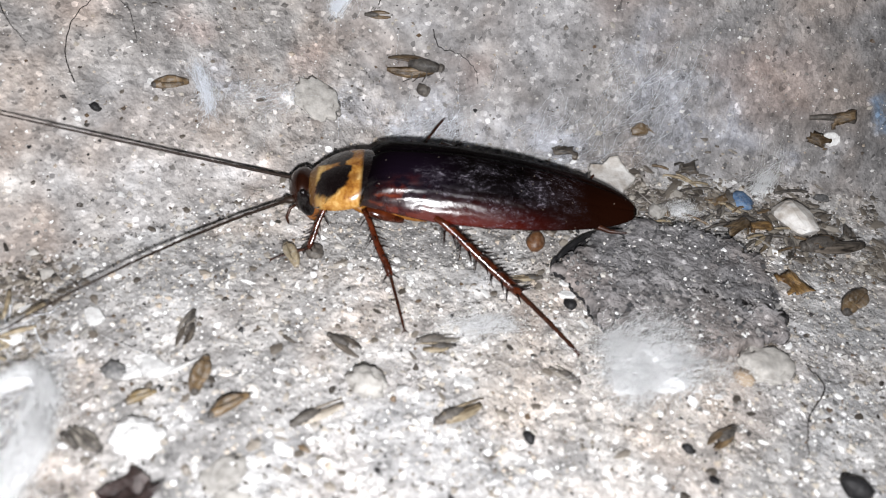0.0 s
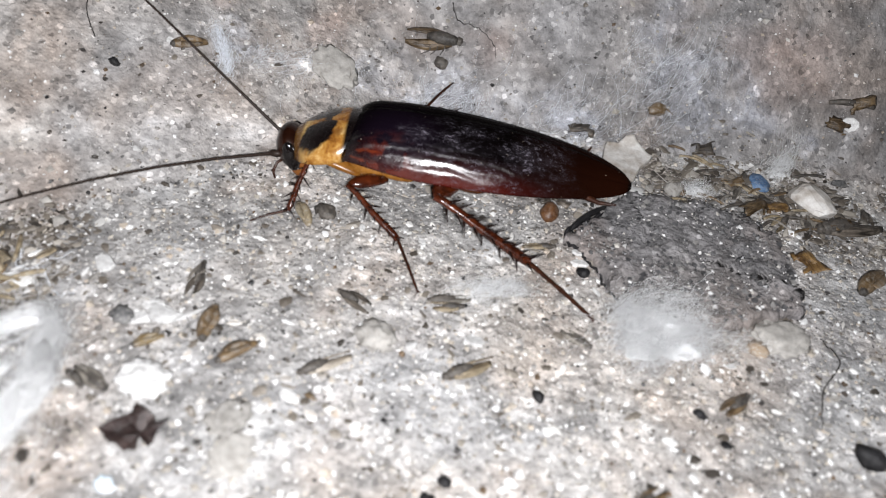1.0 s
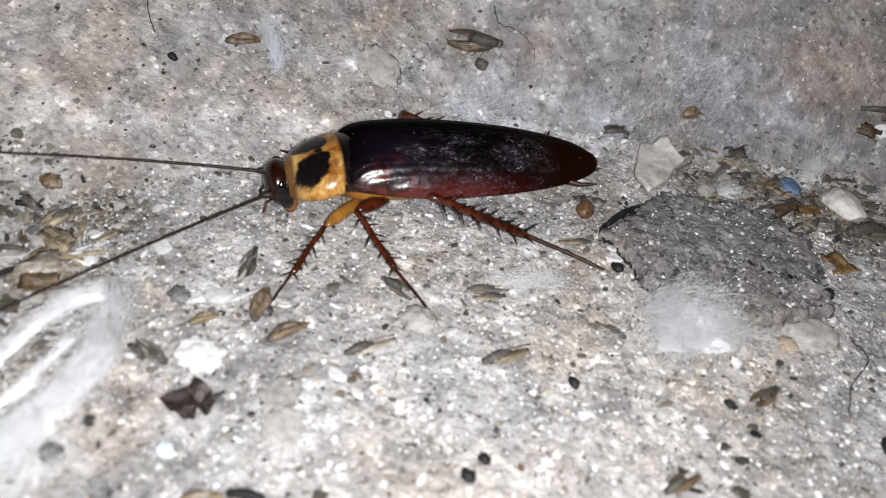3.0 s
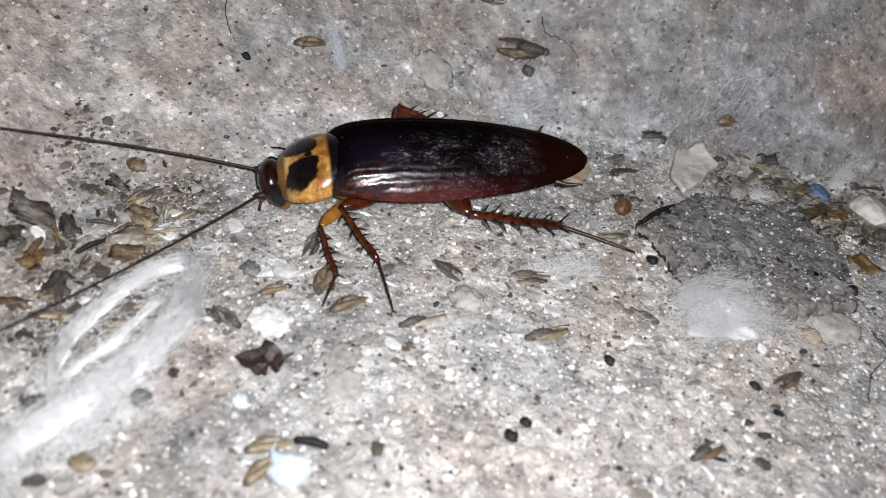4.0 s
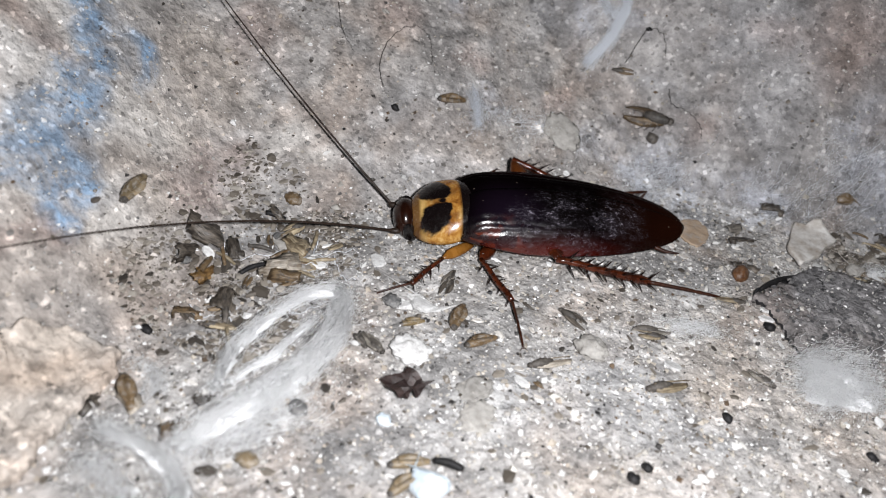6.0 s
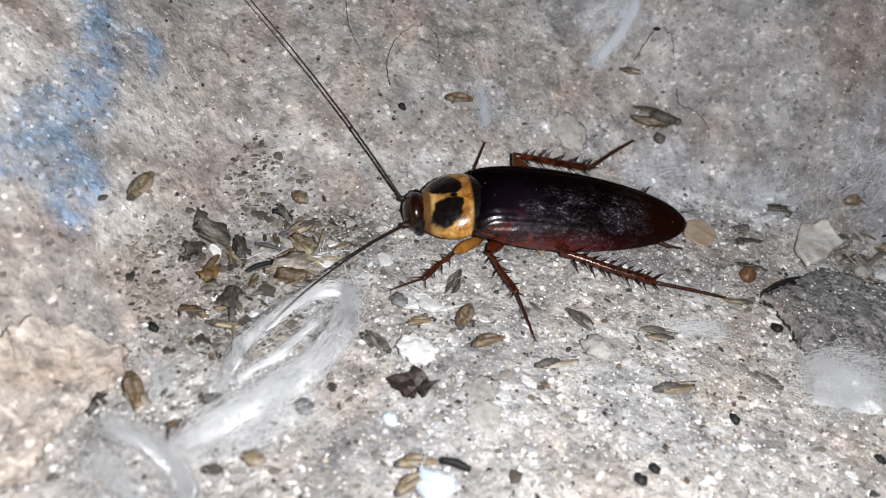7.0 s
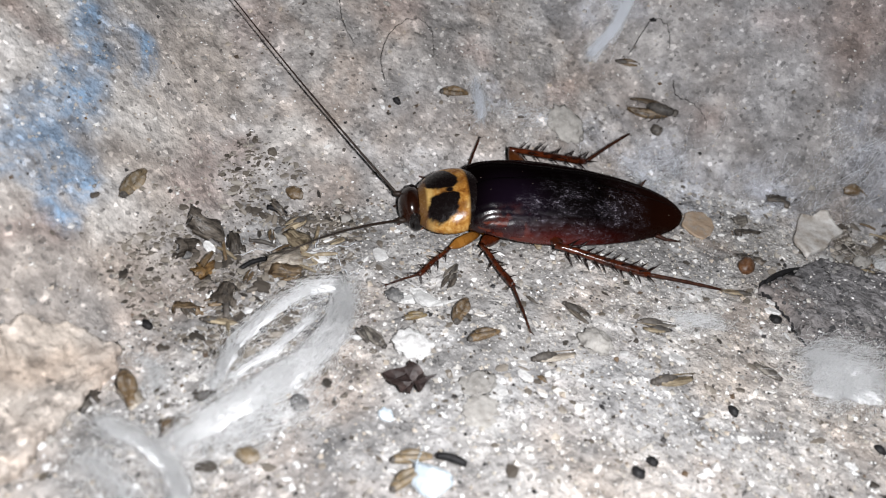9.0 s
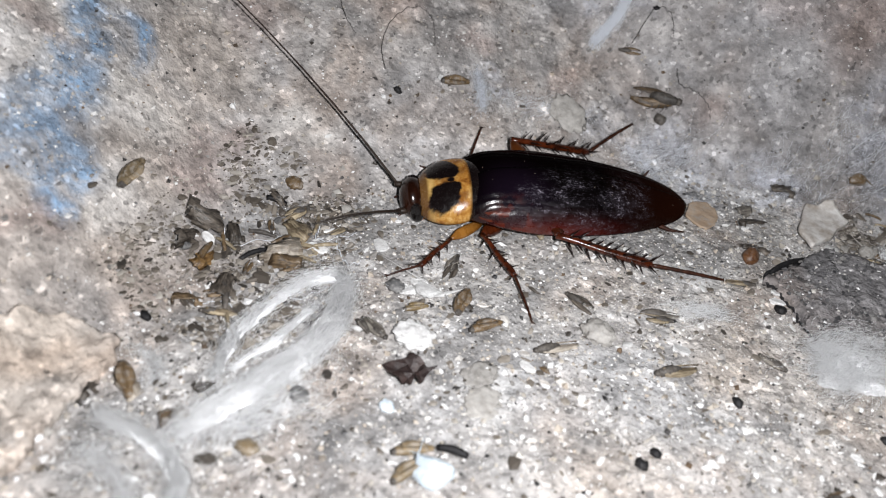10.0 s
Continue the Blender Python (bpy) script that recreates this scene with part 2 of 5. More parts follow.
    n.bump(n.math("ADD", n.math("MULTIPLY", wave.outputs["Fac"], n.math("MULTIPLY", flank, 2.2)), n.math("MULTIPLY", n.noise(3000, 4), 0.8)), 0.34, 0.00011)
    return n.mat


def shield_skin():
    """The amber neck shield with two black blotches, a dark hind rim and a pale front line."""
    n = Nodes("neck_shield", 0.2, 0, 0.5)
    shade = n.ramp(n.noise(620, 5, 0.7, 0.5), (0.30, (0.10, 0.030, 0.006)), (0.44, (0.28, 0.115, 0.020)), (0.56, (0.42, 0.215, 0.050)), (0.70, (0.58, 0.37, 0.14)))
    x = n.axis(0)
    n.flat()
    n.waver(900, 0.0013)
    dark = any_of(n, n.near(0.0090, 0.0022, 0, 0.0021, 0.22), n.near(0.0091, -0.0022, 0, 0.0021, 0.22), n.near(0.0081, 0.0015, 0, 0.0014, 0.25), n.near(0.0081, -0.0015, 0, 0.0014, 0.25), n.near(0.0080, 0.0, 0, 0.0006, 0.5))
    front = n.ramp(n.math("MULTIPLY", x, 50.0), (0.488, 0.0), (0.510, 1.0))
    tone = n.mix(n.math("MULTIPLY", front, 0.55), shade, (0.60, 0.42, 0.15))
    hind = n.ramp(n.math("MULTIPLY", x, 100.0), (0.56, 1.0), (0.60, 0.0))
    tip = n.ramp(n.math("MULTIPLY", x, 50.0), (0.528, 0.0), (0.545, 1.0))
    brown = any_of(n, n.near(0.0068, -0.0012, 0, 0.0011, 0.8), n.near(0.0085, 0.0, 0, 0.0018, 0.8), n.near(0.0066, 0.0026, 0, 0.0009, 0.8), n.near(0.0110, 0.0040, 0, 0.0014, 0.8), n.near(0.0110, -0.0040, 0, 0.0014, 0.8))
    tone = n.mix(n.math("MULTIPLY", brown, 0.6), tone, (0.10, 0.030, 0.008))
    tone = n.mix(any_of(n, dark, hind), tone, (0.005, 0.003, 0.003))
    tone = n.mix(n.math("MULTIPLY", tip, 0.85), tone, (0.060, 0.018, 0.006))
    n.colour(tone)
    n.rough(n.ramp(n.noise(1800, 4), (0.3, 0.15), (0.7, 0.34)))
    n.bump(n.noise(1500, 4, 0.6), 0.16, 0.00012)
    return n.mat


# One cement three times; the wall copies, mostly the back one, are dimmed by colour.
CEMENT, RENDER, BACK = cement("dusty_cement", (1.05, 1.04, 1.03)), cement("wall_cement", (0.95, 0.92, 0.90)), cement("dimmed_back_wall_cement", (0.70, 0.685, 0.685))
WING, SHIELD = wing_skin(), shield_skin()
AMBER = chitin("amber_chitin", (0.12, 0.042, 0.006), (0.30, 0.130, 0.024), 420, 0.22)
LEG = chitin("leg_chitin", (0.010, 0.0026, 0.0014), (0.082, 0.016, 0.0042), 700, 0.17, 0.6, 0.25)
HIP = chitin("hip_chitin", (0.030, 0.008, 0.0025), (0.10, 0.030, 0.007), 500, 0.18)
SPINE = chitin("spine_chitin", (0.004, 0.002, 0.002), (0.014, 0.005, 0.003), 2000, 0.25)
FOOT = chitin("foot_chitin", (0.014, 0.005, 0.003), (0.050, 0.015, 0.006), 2000, 0.3)
HEAD = chitin("head_chitin", (0.005, 0.0018, 0.0014), (0.020, 0.0055, 0.0022), 420, 0.16, 0.5)
CHEEK = chitin("cheek_chitin", (0.13, 0.042, 0.010), (0.24, 0.09, 0.024), 900, 0.2)
EYE = chitin("eye", (0.004, 0.003, 0.003), (0.006, 0.004, 0.004), 3000, 0.08, 0.6)
FEELER = chitin("feeler", (0.011, 0.007, 0.005), (0.034, 0.021, 0.015), 4000, 0.4, 0.25)
BELLY = chitin("belly", (0.03, 0.009, 0.004), (0.08, 0.024, 0.008), 700, 0.35)
PALE_SKIN = chitin("pale_skin", (0.42, 0.33, 0.24), (0.60, 0.52, 0.42), 700, 0.5)

DRY = {
    "tan": mottled("tan_husk", (0.12, 0.088, 0.048), (0.27, 0.205, 0.125), 900, 0.4),
    "brown": mottled("brown_husk", (0.070, 0.045, 0.023), (0.185, 0.125, 0.066), 1000, 0.4),
    "amber": mottled("amber_husk", (0.11, 0.075, 0.034), (0.25, 0.185, 0.09), 1000, 0.32),
    "straw": mottled("straw_husk", (0.13, 0.095, 0.055), (0.36, 0.30, 0.20), 1400, 0.4),
    "grey": mottled("grey_husk", (0.10, 0.09, 0.08), (0.31, 0.285, 0.25), 1400, 0.45),
    "pale": mottled("pale_husk", (0.26, 0.22, 0.175), (0.50, 0.45, 0.38), 1400, 0.45),
    "dark": mottled("dark_husk", (0.025, 0.022, 0.020), (0.12, 0.105, 0.09), 1300, 0.5, dust=0.15),
    "black": mottled("black_crumb", (0.008, 0.008, 0.009), (0.022, 0.021, 0.022), 1300, 0.5, 0.25, dust=0.03),
    "rust": mottled("rust_crumb", (0.050, 0.019, 0.008), (0.16, 0.075, 0.030), 1200, 0.4, dust=0.2),
    "orange": mottled("orange_crumb", (0.27, 0.19, 0.12), (0.43, 0.34, 0.25), 1200, 0.6),
    "white": mottled("white_plaster", (0.50, 0.49, 0.48), (0.82, 0.82, 0.81), 1900, 0.7, dust=0.10),
    "cream": mottled("cream_plaster", (0.26, 0.245, 0.225), (0.47, 0.45, 0.42), 1100, 0.75),
    "chip": mottled("old_paint_chip", (0.34, 0.29, 0.24), (0.80, 0.79, 0.77), 420, 0.65, dust=0.05),
    "blue": mottled("pale_blue_plaster", (0.44, 0.53, 0.60), (0.70, 0.75, 0.78), 900, 0.6, dust=0.1),
    "bluebead": mottled("blue_crumb", (0.03, 0.075, 0.17), (0.14, 0.23, 0.36), 1600, 0.5),
    "slate": mottled("slate_crumb", (0.06, 0.06, 0.062), (0.18, 0.178, 0.175), 1200, 0.65),
    "plum": mottled("plum_leaf", (0.014, 0.008, 0.008), (0.055, 0.036, 0.032), 900, 0.45, 0.3, dust=0.08),
    "flesh": mottled("tan_flake", (0.30, 0.215, 0.145), (0.44, 0.34, 0.25), 500, 0.55),
}
PAPER = {
    "straw": papery("straw_wing", (0.075, 0.052, 0.030), (0.34, 0.28, 0.19)),
    "grey": papery("grey_wing", (0.060, 0.052, 0.044), (0.28, 0.255, 0.22)),
    "pale": papery("pale_wing", (0.17, 0.135, 0.10), (0.50, 0.45, 0.38)),
    "dark": papery("dark_wing", (0.020, 0.016, 0.013), (0.13, 0.11, 0.09)),
    "amber": papery("amber_scrap", (0.055, 0.026, 0.008), (0.27, 0.165, 0.065)),
    "brown": papery("brown_wing", (0.040, 0.024, 0.012), (0.18, 0.125, 0.07)),
}
WORDS = {"tan": "tan", "brown": "brown", "amber": "amber-brown", "straw": "straw-coloured", "grey": "grey", "pale": "pale", "dark": "dark grey", "black": "black", "rust": "rust-brown", "orange": "tan-orange",
         "white": "white", "cream": "cream", "chip": "dirty off-white", "blue": "pale blue", "bluebead": "deep blue", "slate": "slate-grey", "plum": "dark plum", "flesh": "tan"}
SLAB = cement("dark_mortar", (0.56, 0.555, 0.575))
PLASTER = cement("tan_plaster", (1.34, 1.26, 1.17))
COTTON_CORE = mottled("cotton_core", (0.80, 0.805, 0.81), (0.90, 0.905, 0.91), 700, 0.9, 0.1, 0.5, dust=0.0)
COTTON = lit_through("cotton_fibre", (0.95, 0.955, 0.96), 0.2)
GREY_WEB = Nodes("dusty_web", 0.8, 0, 0.2).colour((0.76, 0.79, 0.84)).mat
HAIR = Nodes("hair", 0.4, 0, 0.4).colour((0.016, 0.013, 0.011)).mat
SAND_PALE = grains("pale_sand", (0.0, (0.50, 0.47, 0.43)), (0.35, (0.68, 0.67, 0.65)), (1.0, (0.83, 0.83, 0.83)))
SAND_GREY = grains("grey_sand", (0.0, (0.17, 0.16, 0.15)), (0.5, (0.34, 0.325, 0.31)), (0.85, (0.47, 0.43, 0.37)), (1.0, (0.45, 0.38, 0.31)))
SAND_DARK = grains("dark_sand", (0.0, (0.012, 0.012, 0.013)), (0.6, (0.05, 0.045, 0.042)), (1.0, (0.14, 0.09, 0.05)), rough=0.5)
SAND_SLATE = grains("slate_sand", (0.0, (0.03, 0.03, 0.032)), (0.6, (0.12, 0.118, 0.12)), (1.0, (0.26, 0.25, 0.24)))
LITTER = grains("litter", (0.0, (0.03, 0.026, 0.022)), (0.22, (0.095, 0.080, 0.065)), (0.65, (0.20, 0.175, 0.145)), (1.0, (0.40, 0.37, 0.33)), rough=0.5)


# ---- helpers for meshes ----
def mesh_object(name, bm, material, smooth=True):
    data = bpy.data.meshes.new(name)
    bm.normal_update()
    bm.to_mesh(data)
    bm.free()
    if smooth:
        data.polygons.foreach_set("use_smooth", [True] * len(data.polygons))
    for m in material if isinstance(material, tuple) else (material,):
        data.materials.append(m)
    return new(name, data)


def part(name, bm, material, parent, label="", smooth=True):
    ob = mesh_object(name, bm, material, smooth)
    ob.parent = parent
    return tagged(ob, label)


def plain_mesh(name, points, faces, material, smooth=False):
    data = bpy.data.meshes.new(name)
    data.from_pydata(points, [], faces)
    if smooth:
        data.polygons.foreach_set("use_smooth", [True] * len(data.polygons))
    data.materials.append(material)
    return new(name, data)


def loft(rings, close=True):
    """A skin over rings of points, capped at both ends."""
    bm = bmesh.new()
    made = [[bm.verts.new(p) for p in ring] for ring in rings]
    for a, b in zip(made, made[1:]):
        for i in range(len(a) if close else len(a) - 1):
            j = (i + 1) % len(a)
            bm.faces.new((a[i], a[j], b[j], b[i]))
    if close:
        bm.faces.new(made[0][::-1])
        bm.faces.new(made[-1])
    bmesh.ops.recalc_face_normals(bm, faces=bm.faces)
    return bm


def tube(points, radii, sides=8, flat=1.0):
    """A round rod through points, in mm."""
    points = [Vector(p) for p in points]
    rings = []
    for i, p in enumerate(points):
        ahead = (points[min(i + 1, len(points) - 1)] - points[max(i - 1, 0)]).normalized()
        side = ahead.cross(Vector((0.02, 0.03, 1))).normalized()
        up = side.cross(ahead)
        rings.append([(p + float(radii[i]) * (math.cos(a) * side + flat * math.sin(a) * up)) * MM for a in (2 * math.pi * k / sides for k in range(sides))])
    return loft(rings)


def add_spike(bm, root, way, length, thick, sides=4, slot=0):
    root, way = Vector(root), Vector(way).normalized()
    side = way.orthogonal().normalized()
    up = way.cross(side)
    ring = [bm.verts.new((root + thick * (math.cos(a) * side + math.sin(a) * up)) * MM) for a in (2 * math.pi * k / sides for k in range(sides))]
    tip = bm.verts.new((root + way * length) * MM)
    for i in range(sides):
        bm.faces.new((ring[i], ring[(i + 1) % sides], tip)).material_index = slot


def blob(size, rough=0.12, freq=1.6, level=2, seed=0.0):
    """A lumpy stone of given half sizes in mm, centred."""
    bm = bmesh.new()
    bmesh.ops.create_icosphere(bm, subdivisions=level, radius=1.0)
    for v in bm.verts:
        k = 1 + rough * 2 * noise.fractal(v.co * freq + Vector((seed, seed * 1.7, 3)), 0.8, 2.0, 3)
        v.co = Vector([c * s * k * MM for c, s in zip(v.co, size)])
    return bm


def aim(a, b, up=Vector((0, 0, 1))):
    """The pose of a rod built along x that runs from a towards b, in mm."""
    a, b = Vector(a), Vector(b)
    x = (b - a).normalized()
    y = Vector(up).cross(x)
    y = y.normalized() if y.length > 1e-4 else x.orthogonal().normalized()
    z = x.cross(y)
    return Matrix.Translation(a * MM) @ Matrix((x, y, z)).transposed().to_4x4()


# ---- the corner: floor, back wall foot, left wall foot ----
def relief(x, y):
    p = Vector((x, y, float(ground(x, y))))
    lumps = noise.fractal(p * 0.09 + Vector((3, 1, 5)), 1.0, 2.1, 3) * 0.38
    grit = noise.fractal(p * 0.5, 0.6, 2.2, 4) * 0.30
    return lumps + grit


def surface(x, y):
    return float(ground(x, y)) + relief(x, y)


def lie(x, y, degrees=0.0, lift=0.0, tilt=0.0):
    """A pose on the ground at a place in mm: z stands off the slope, x lies along the bearing."""
    e = 0.8
    up = Vector((float(ground(x - e, y) - ground(x + e, y)), float(ground(x, y - e) - ground(x, y + e)), 2 * e)).normalized()
    ahead = Vector((math.cos(radians(degrees)), math.sin(radians(degrees)), 0))
    side = up.cross(ahead).normalized()
    ahead = side.cross(up)
    spot = Vector((x, y, surface(x, y))) + up * lift
    return Matrix.Translation(spot * MM) @ Matrix((ahead, side, up)).transposed().to_4x4() @ pose(0, 0, 0, tilt, 0, 0)


def build_ground():
    xs = np.concatenate([np.linspace(-300, -80, 12), np.linspace(-76, 76, 400), np.linspace(80, 400, 14)])
    ys = np.concatenate([np.linspace(-500, -72, 16), np.linspace(-68, 56, 330), np.linspace(60, 200, 14)])
    gx, gy = np.meshgrid(xs, ys)
    gz = ground(gx, gy) + np.array([relief(a, b) for a, b in zip(gx.ravel(), gy.ravel())]).reshape(gx.shape)
    kind = rises(gx, gy).argmax(0)
    w = len(xs)
    cells = (np.arange(len(ys) - 1)[:, None] * w + np.arange(w - 1)[None, :])
    quads = np.stack([cells, cells + 1, cells + w + 1, cells + w], -1).reshape(-1, 4)
    owner = kind[:-1, :-1].ravel()
    pts = np.stack([gx, gy, gz], -1).reshape(-1, 3) * MM
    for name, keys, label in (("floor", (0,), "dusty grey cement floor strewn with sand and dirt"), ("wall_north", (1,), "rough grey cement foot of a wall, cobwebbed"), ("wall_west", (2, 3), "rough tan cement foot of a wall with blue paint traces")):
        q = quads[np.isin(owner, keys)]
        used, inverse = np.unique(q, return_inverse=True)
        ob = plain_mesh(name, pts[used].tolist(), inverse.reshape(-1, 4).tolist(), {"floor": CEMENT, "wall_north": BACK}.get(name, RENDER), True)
        tagged(ob, label, "floor" if name == "floor" else "wall", kind="structure")
        thick = ob.modifiers.new("thickness", "SOLIDIFY")
        thick.thickness, thick.offset = 0.02, -1


build_ground()


# ---- the cockroach: x towards its head, y to its left, z up, in mm ----
roach = tagged(new("cockroach"), "glossy reddish-brown winged cockroach with an amber neck shield", "cockroach")


def half_width(u):
    """Half width of the folded wings at u from the base (0) to the tip (1)."""
    grow = 5.2 + 1.28 * math.sin(min(1.0, u / 0.28) * math.pi / 2)
    return grow if u < 0.28 else grow * max(0.0, 1 - ((u - 0.28) / 0.72) ** 1.8) ** 0.54


def wing(side):
    """One wing cover as a curved sheet; the left one overlaps the right."""
    bm = bmesh.new()
    rows = []
    for v in np.linspace(-0.04, 0.997, 46):
        u = max(0.0, v)
        w, low = half_width(v) * (1 + 2 * min(0.0, v)), 4.28 - 2.75 * u + 8 * min(0.0, v)
        high = low + (3.42 + 2.75 * u - 3.92 * u ** 1.7 - 1.7 * math.exp(-((v + 0.04) / 0.055) ** 2)) * (1 - u ** 9) ** 0.5
        inner = -0.22 * w * math.sin(math.pi * min(1, 0.08 + u)) if side > 0 else -0.10 * w
        row = []
        for q in np.linspace(0, 1, 22):
            y = inner + (w - inner) * math.sin(q * math.pi / 2)
            k = min(1.0, abs(y) / w) if w > 0 else 0
            z = low + (high - low) * (1 - k ** 2.3) ** 0.55
            z += 0.12 * (1 if side > 0 else -1) * (1 - k) - 0.10 * math.exp(-((k - 0.62) / 0.05) ** 2)
            row.append(bm.verts.new(((4.7 - 30.7 * v) * MM, side * y * MM, z * MM)))
        rows.append(row)
    for a, b in zip(rows, rows[1:]):
        for i in range(len(a) - 1):
            bm.faces.new((a[i], a[i + 1], b[i + 1], b[i]) if side < 0 else (a[i + 1], a[i], b[i], b[i + 1]))
    return bm


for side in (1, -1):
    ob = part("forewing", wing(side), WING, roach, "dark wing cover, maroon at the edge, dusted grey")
    skin = ob.modifiers.new("thickness", "SOLIDIFY")
    skin.thickness, skin.offset = 0.00012, -1


def oval(x, half, low, high, under=0.9, n=28):
    return [(x * MM, half * math.cos(a) * MM, ((high - low) * math.sin(a) + low if math.sin(a) > 0 else low + under * math.sin(a)) * MM) for a in (2 * math.pi * i / n for i in range(n))]


part("abdomen", loft([oval(4 - 26.5 * u, 5.0 * math.sin(math.pi * (0.2 + 0.75 * u)) ** 0.6, 3.3 - 1.4 * u, 4.6 - 2.2 * u, 1.6 - 0.7 * u) for u in np.linspace(0, 1, 20)]), BELLY, roach, "ringed brown belly")
part("thorax", loft([oval(11.0 - 9.5 * u, 3.4 * math.sin(math.pi * (0.22 + 0.6 * u)), 3.2, 4.4, 1.6) for u in np.linspace(0, 1, 10)]), PALE_SKIN, roach, "pale soft skin under the neck shield")


def shield():
    rings = []
    for u in np.linspace(0, 1, 26):
        a = -1.15 + u * (math.pi / 2 + 1.15)
        x = 7.4 + (4.7 * math.sin(a) if a > 0 else 4.1 * math.sin(a))
        half = 5.04 * max(0.02, math.cos(a)) ** (0.9 if a > 0 else 0.72)
        k = (x - 3.4) / 8.7
        rings.append(oval(x, half, 3.97 - 2.0 * k ** 1.8, 7.04 - 2.9 * k ** 1.9 if u < 0.97 else 3.97 - 2.0 * k ** 1.8 + 0.25, 0.28, 36))
    return loft(rings)


part("pronotum", shield(), SHIELD, roach, "amber neck shield with two black blotches")
head = part("head", blob((1.75, 2.75, 2.6), 0.02, 1.0, 3), HEAD, roach, "glossy dark brown head")
head.matrix_local = pose(0.0122, 0, 0.0022, 0, 14, 0)
for side in (1, -1):
    cheek = part("cheek", blob((0.95, 0.60, 2.0), 0.03, 1.0, 2), CHEEK, roach, "orange-brown cheek")
    cheek.matrix_local = pose(0.0114, side * 0.0019, 0.0012, 0, 10, 0)
    eye = part("eye", blob((0.9, 0.5, 1.8), 0.02, 1.0, 3), EYE, roach, "black glossy eye")
    eye.matrix_local = pose(0.0119, side * 0.0024, 0.0022, side * 6, 14, side * 10)
    part("palp", tube([(12.9, side * 0.9, 0.9), (13.8, side * 1.5, 0.6), (14.2, side * 1.9, -0.4), (14.0, side * 2.1, -1.2)], [0.16, 0.17, 0.2, 0.13], 6), FOOT, roach, "dark thin mouth feeler")
    spots = [(-19.0, side * 2.4, 2.2), (-20.6, side * 3.5, 2.0), (-22.2, side * 4.4, 2.0), (-23.9, side * 4.9, 2.3)] if side > 0 else [(-18.2, -2.4, 2.2), (-19.6, -3.5, 2.0), (-20.8, -4.6, 2.0), (-21.6, -5.2, 2.9)]
    part("cercus", tube([tuple(np.interp(s, range(4), [p[k] for p in spots]) for k in range(3)) for s in np.linspace(0, 3, 22)], [0.42 * (1 - 0.75 * (i / 21) ** 1.4) * (1 + 0.12 * (i % 2)) for i in range(22)], 7), FOOT, roach, "short ringed tail feeler")

# Hip, first rod, second rod and foot of each leg; the right side mirrors the left.
LEG_SIZES = {
    "front": ((3.9, 3.7, 1.8), 5.7, 6.8, 4.2, 1.0),
    "middle": ((1.0, 3.8, 1.7), 4.6, 8.0, 7.4, 1.0),
    "hind": ((-7.0, 1.6, 1.4), 7.0, 12.3, 9.4, 1.0),
}


def femur(length, fat):
    pts = [(length * s, 0, 0.12 * math.sin(math.pi * s)) for s in np.linspace(0, 1, 9)]
    bm = tube(pts, [fat * (0.45 + 0.75 * math.sin(math.pi * (0.12 + 0.74 * s))) * (1 - 0.28 * (s > 0.86) - 0.42 * (s > 0.97)) for s in np.linspace(0, 1, 9)], 12, 0.62)
    for s in (0.35, 0.5, 0.65, 0.8):
        add_spike(bm, (length * s, 0.0, -0.35 * fat), (0.3, 0.1, -1), 0.6, 0.06)
    return bm


def tibia(length, fat):
    s9 = np.linspace(0, 1, 12)
    bm = tube([(length * s, 0.06 * math.sin(9 * s), 0.05 * math.sin(5 * s)) for s in s9], [fat * (0.62 + 0.34 * s - 0.25 * (s > 0.97) + 0.12 * math.exp(-(s / 0.06) ** 2)) for s in s9], 10, 0.85)
    return bm


def spine_mesh():
    """A stiff thorn one mm long along x, a little bent."""
    bm = tube([(0, 0, 0), (0.35, 0, 0.03), (0.7, 0, 0.03), (1.0, 0, 0)], [0.085, 0.07, 0.04, 0.01], 5)
    ob = mesh_object("spine", bm, SPINE)
    data = ob.data
    bpy.data.objects.remove(ob)
    return data


THORN = spine_mesh()


def spines(shin, length, fat, count, rng):
    for i in range(count):
        s = 0.14 + 0.84 * i / (count - 1)
        for turn in ((35, 145) if i % 2 else (90, 200, -20)):
            a = radians(turn + rng.uniform(-14, 14))
            root = Vector((length * s, 0.7 * fat * math.cos(a), 0.6 * fat * math.sin(a)))
            ob = new("spine", THORN)
            ob.parent = shin
            ob.matrix_local = aim(root, root + Vector((0.75, math.cos(a), math.sin(a)))) @ Matrix.Scale(rng.uniform(1.4, 1.95) * (1.0 if count > 8 else 0.72), 4)
            tagged(ob)


def tarsus(length, fat):
    stops = [0, 0.06, 0.46, 0.5, 0.66, 0.69, 0.80, 0.82, 0.9, 1.0]
    fats = [0.9, 1.0, 0.85, 1.0, 0.75, 0.95, 0.7, 0.85, 0.7, 0.6]
    bm = tube([(length * s, 0, 0.35 * math.sin(math.pi * s) * 0.5) for s in stops], [fat * f for f in fats], 8)
    for y in (-1, 1):
        add_spike(bm, (length * 0.98, 0.05 * y, 0.05), (0.8, 0.75 * y, -0.35), 0.75, 0.07)
    return bm


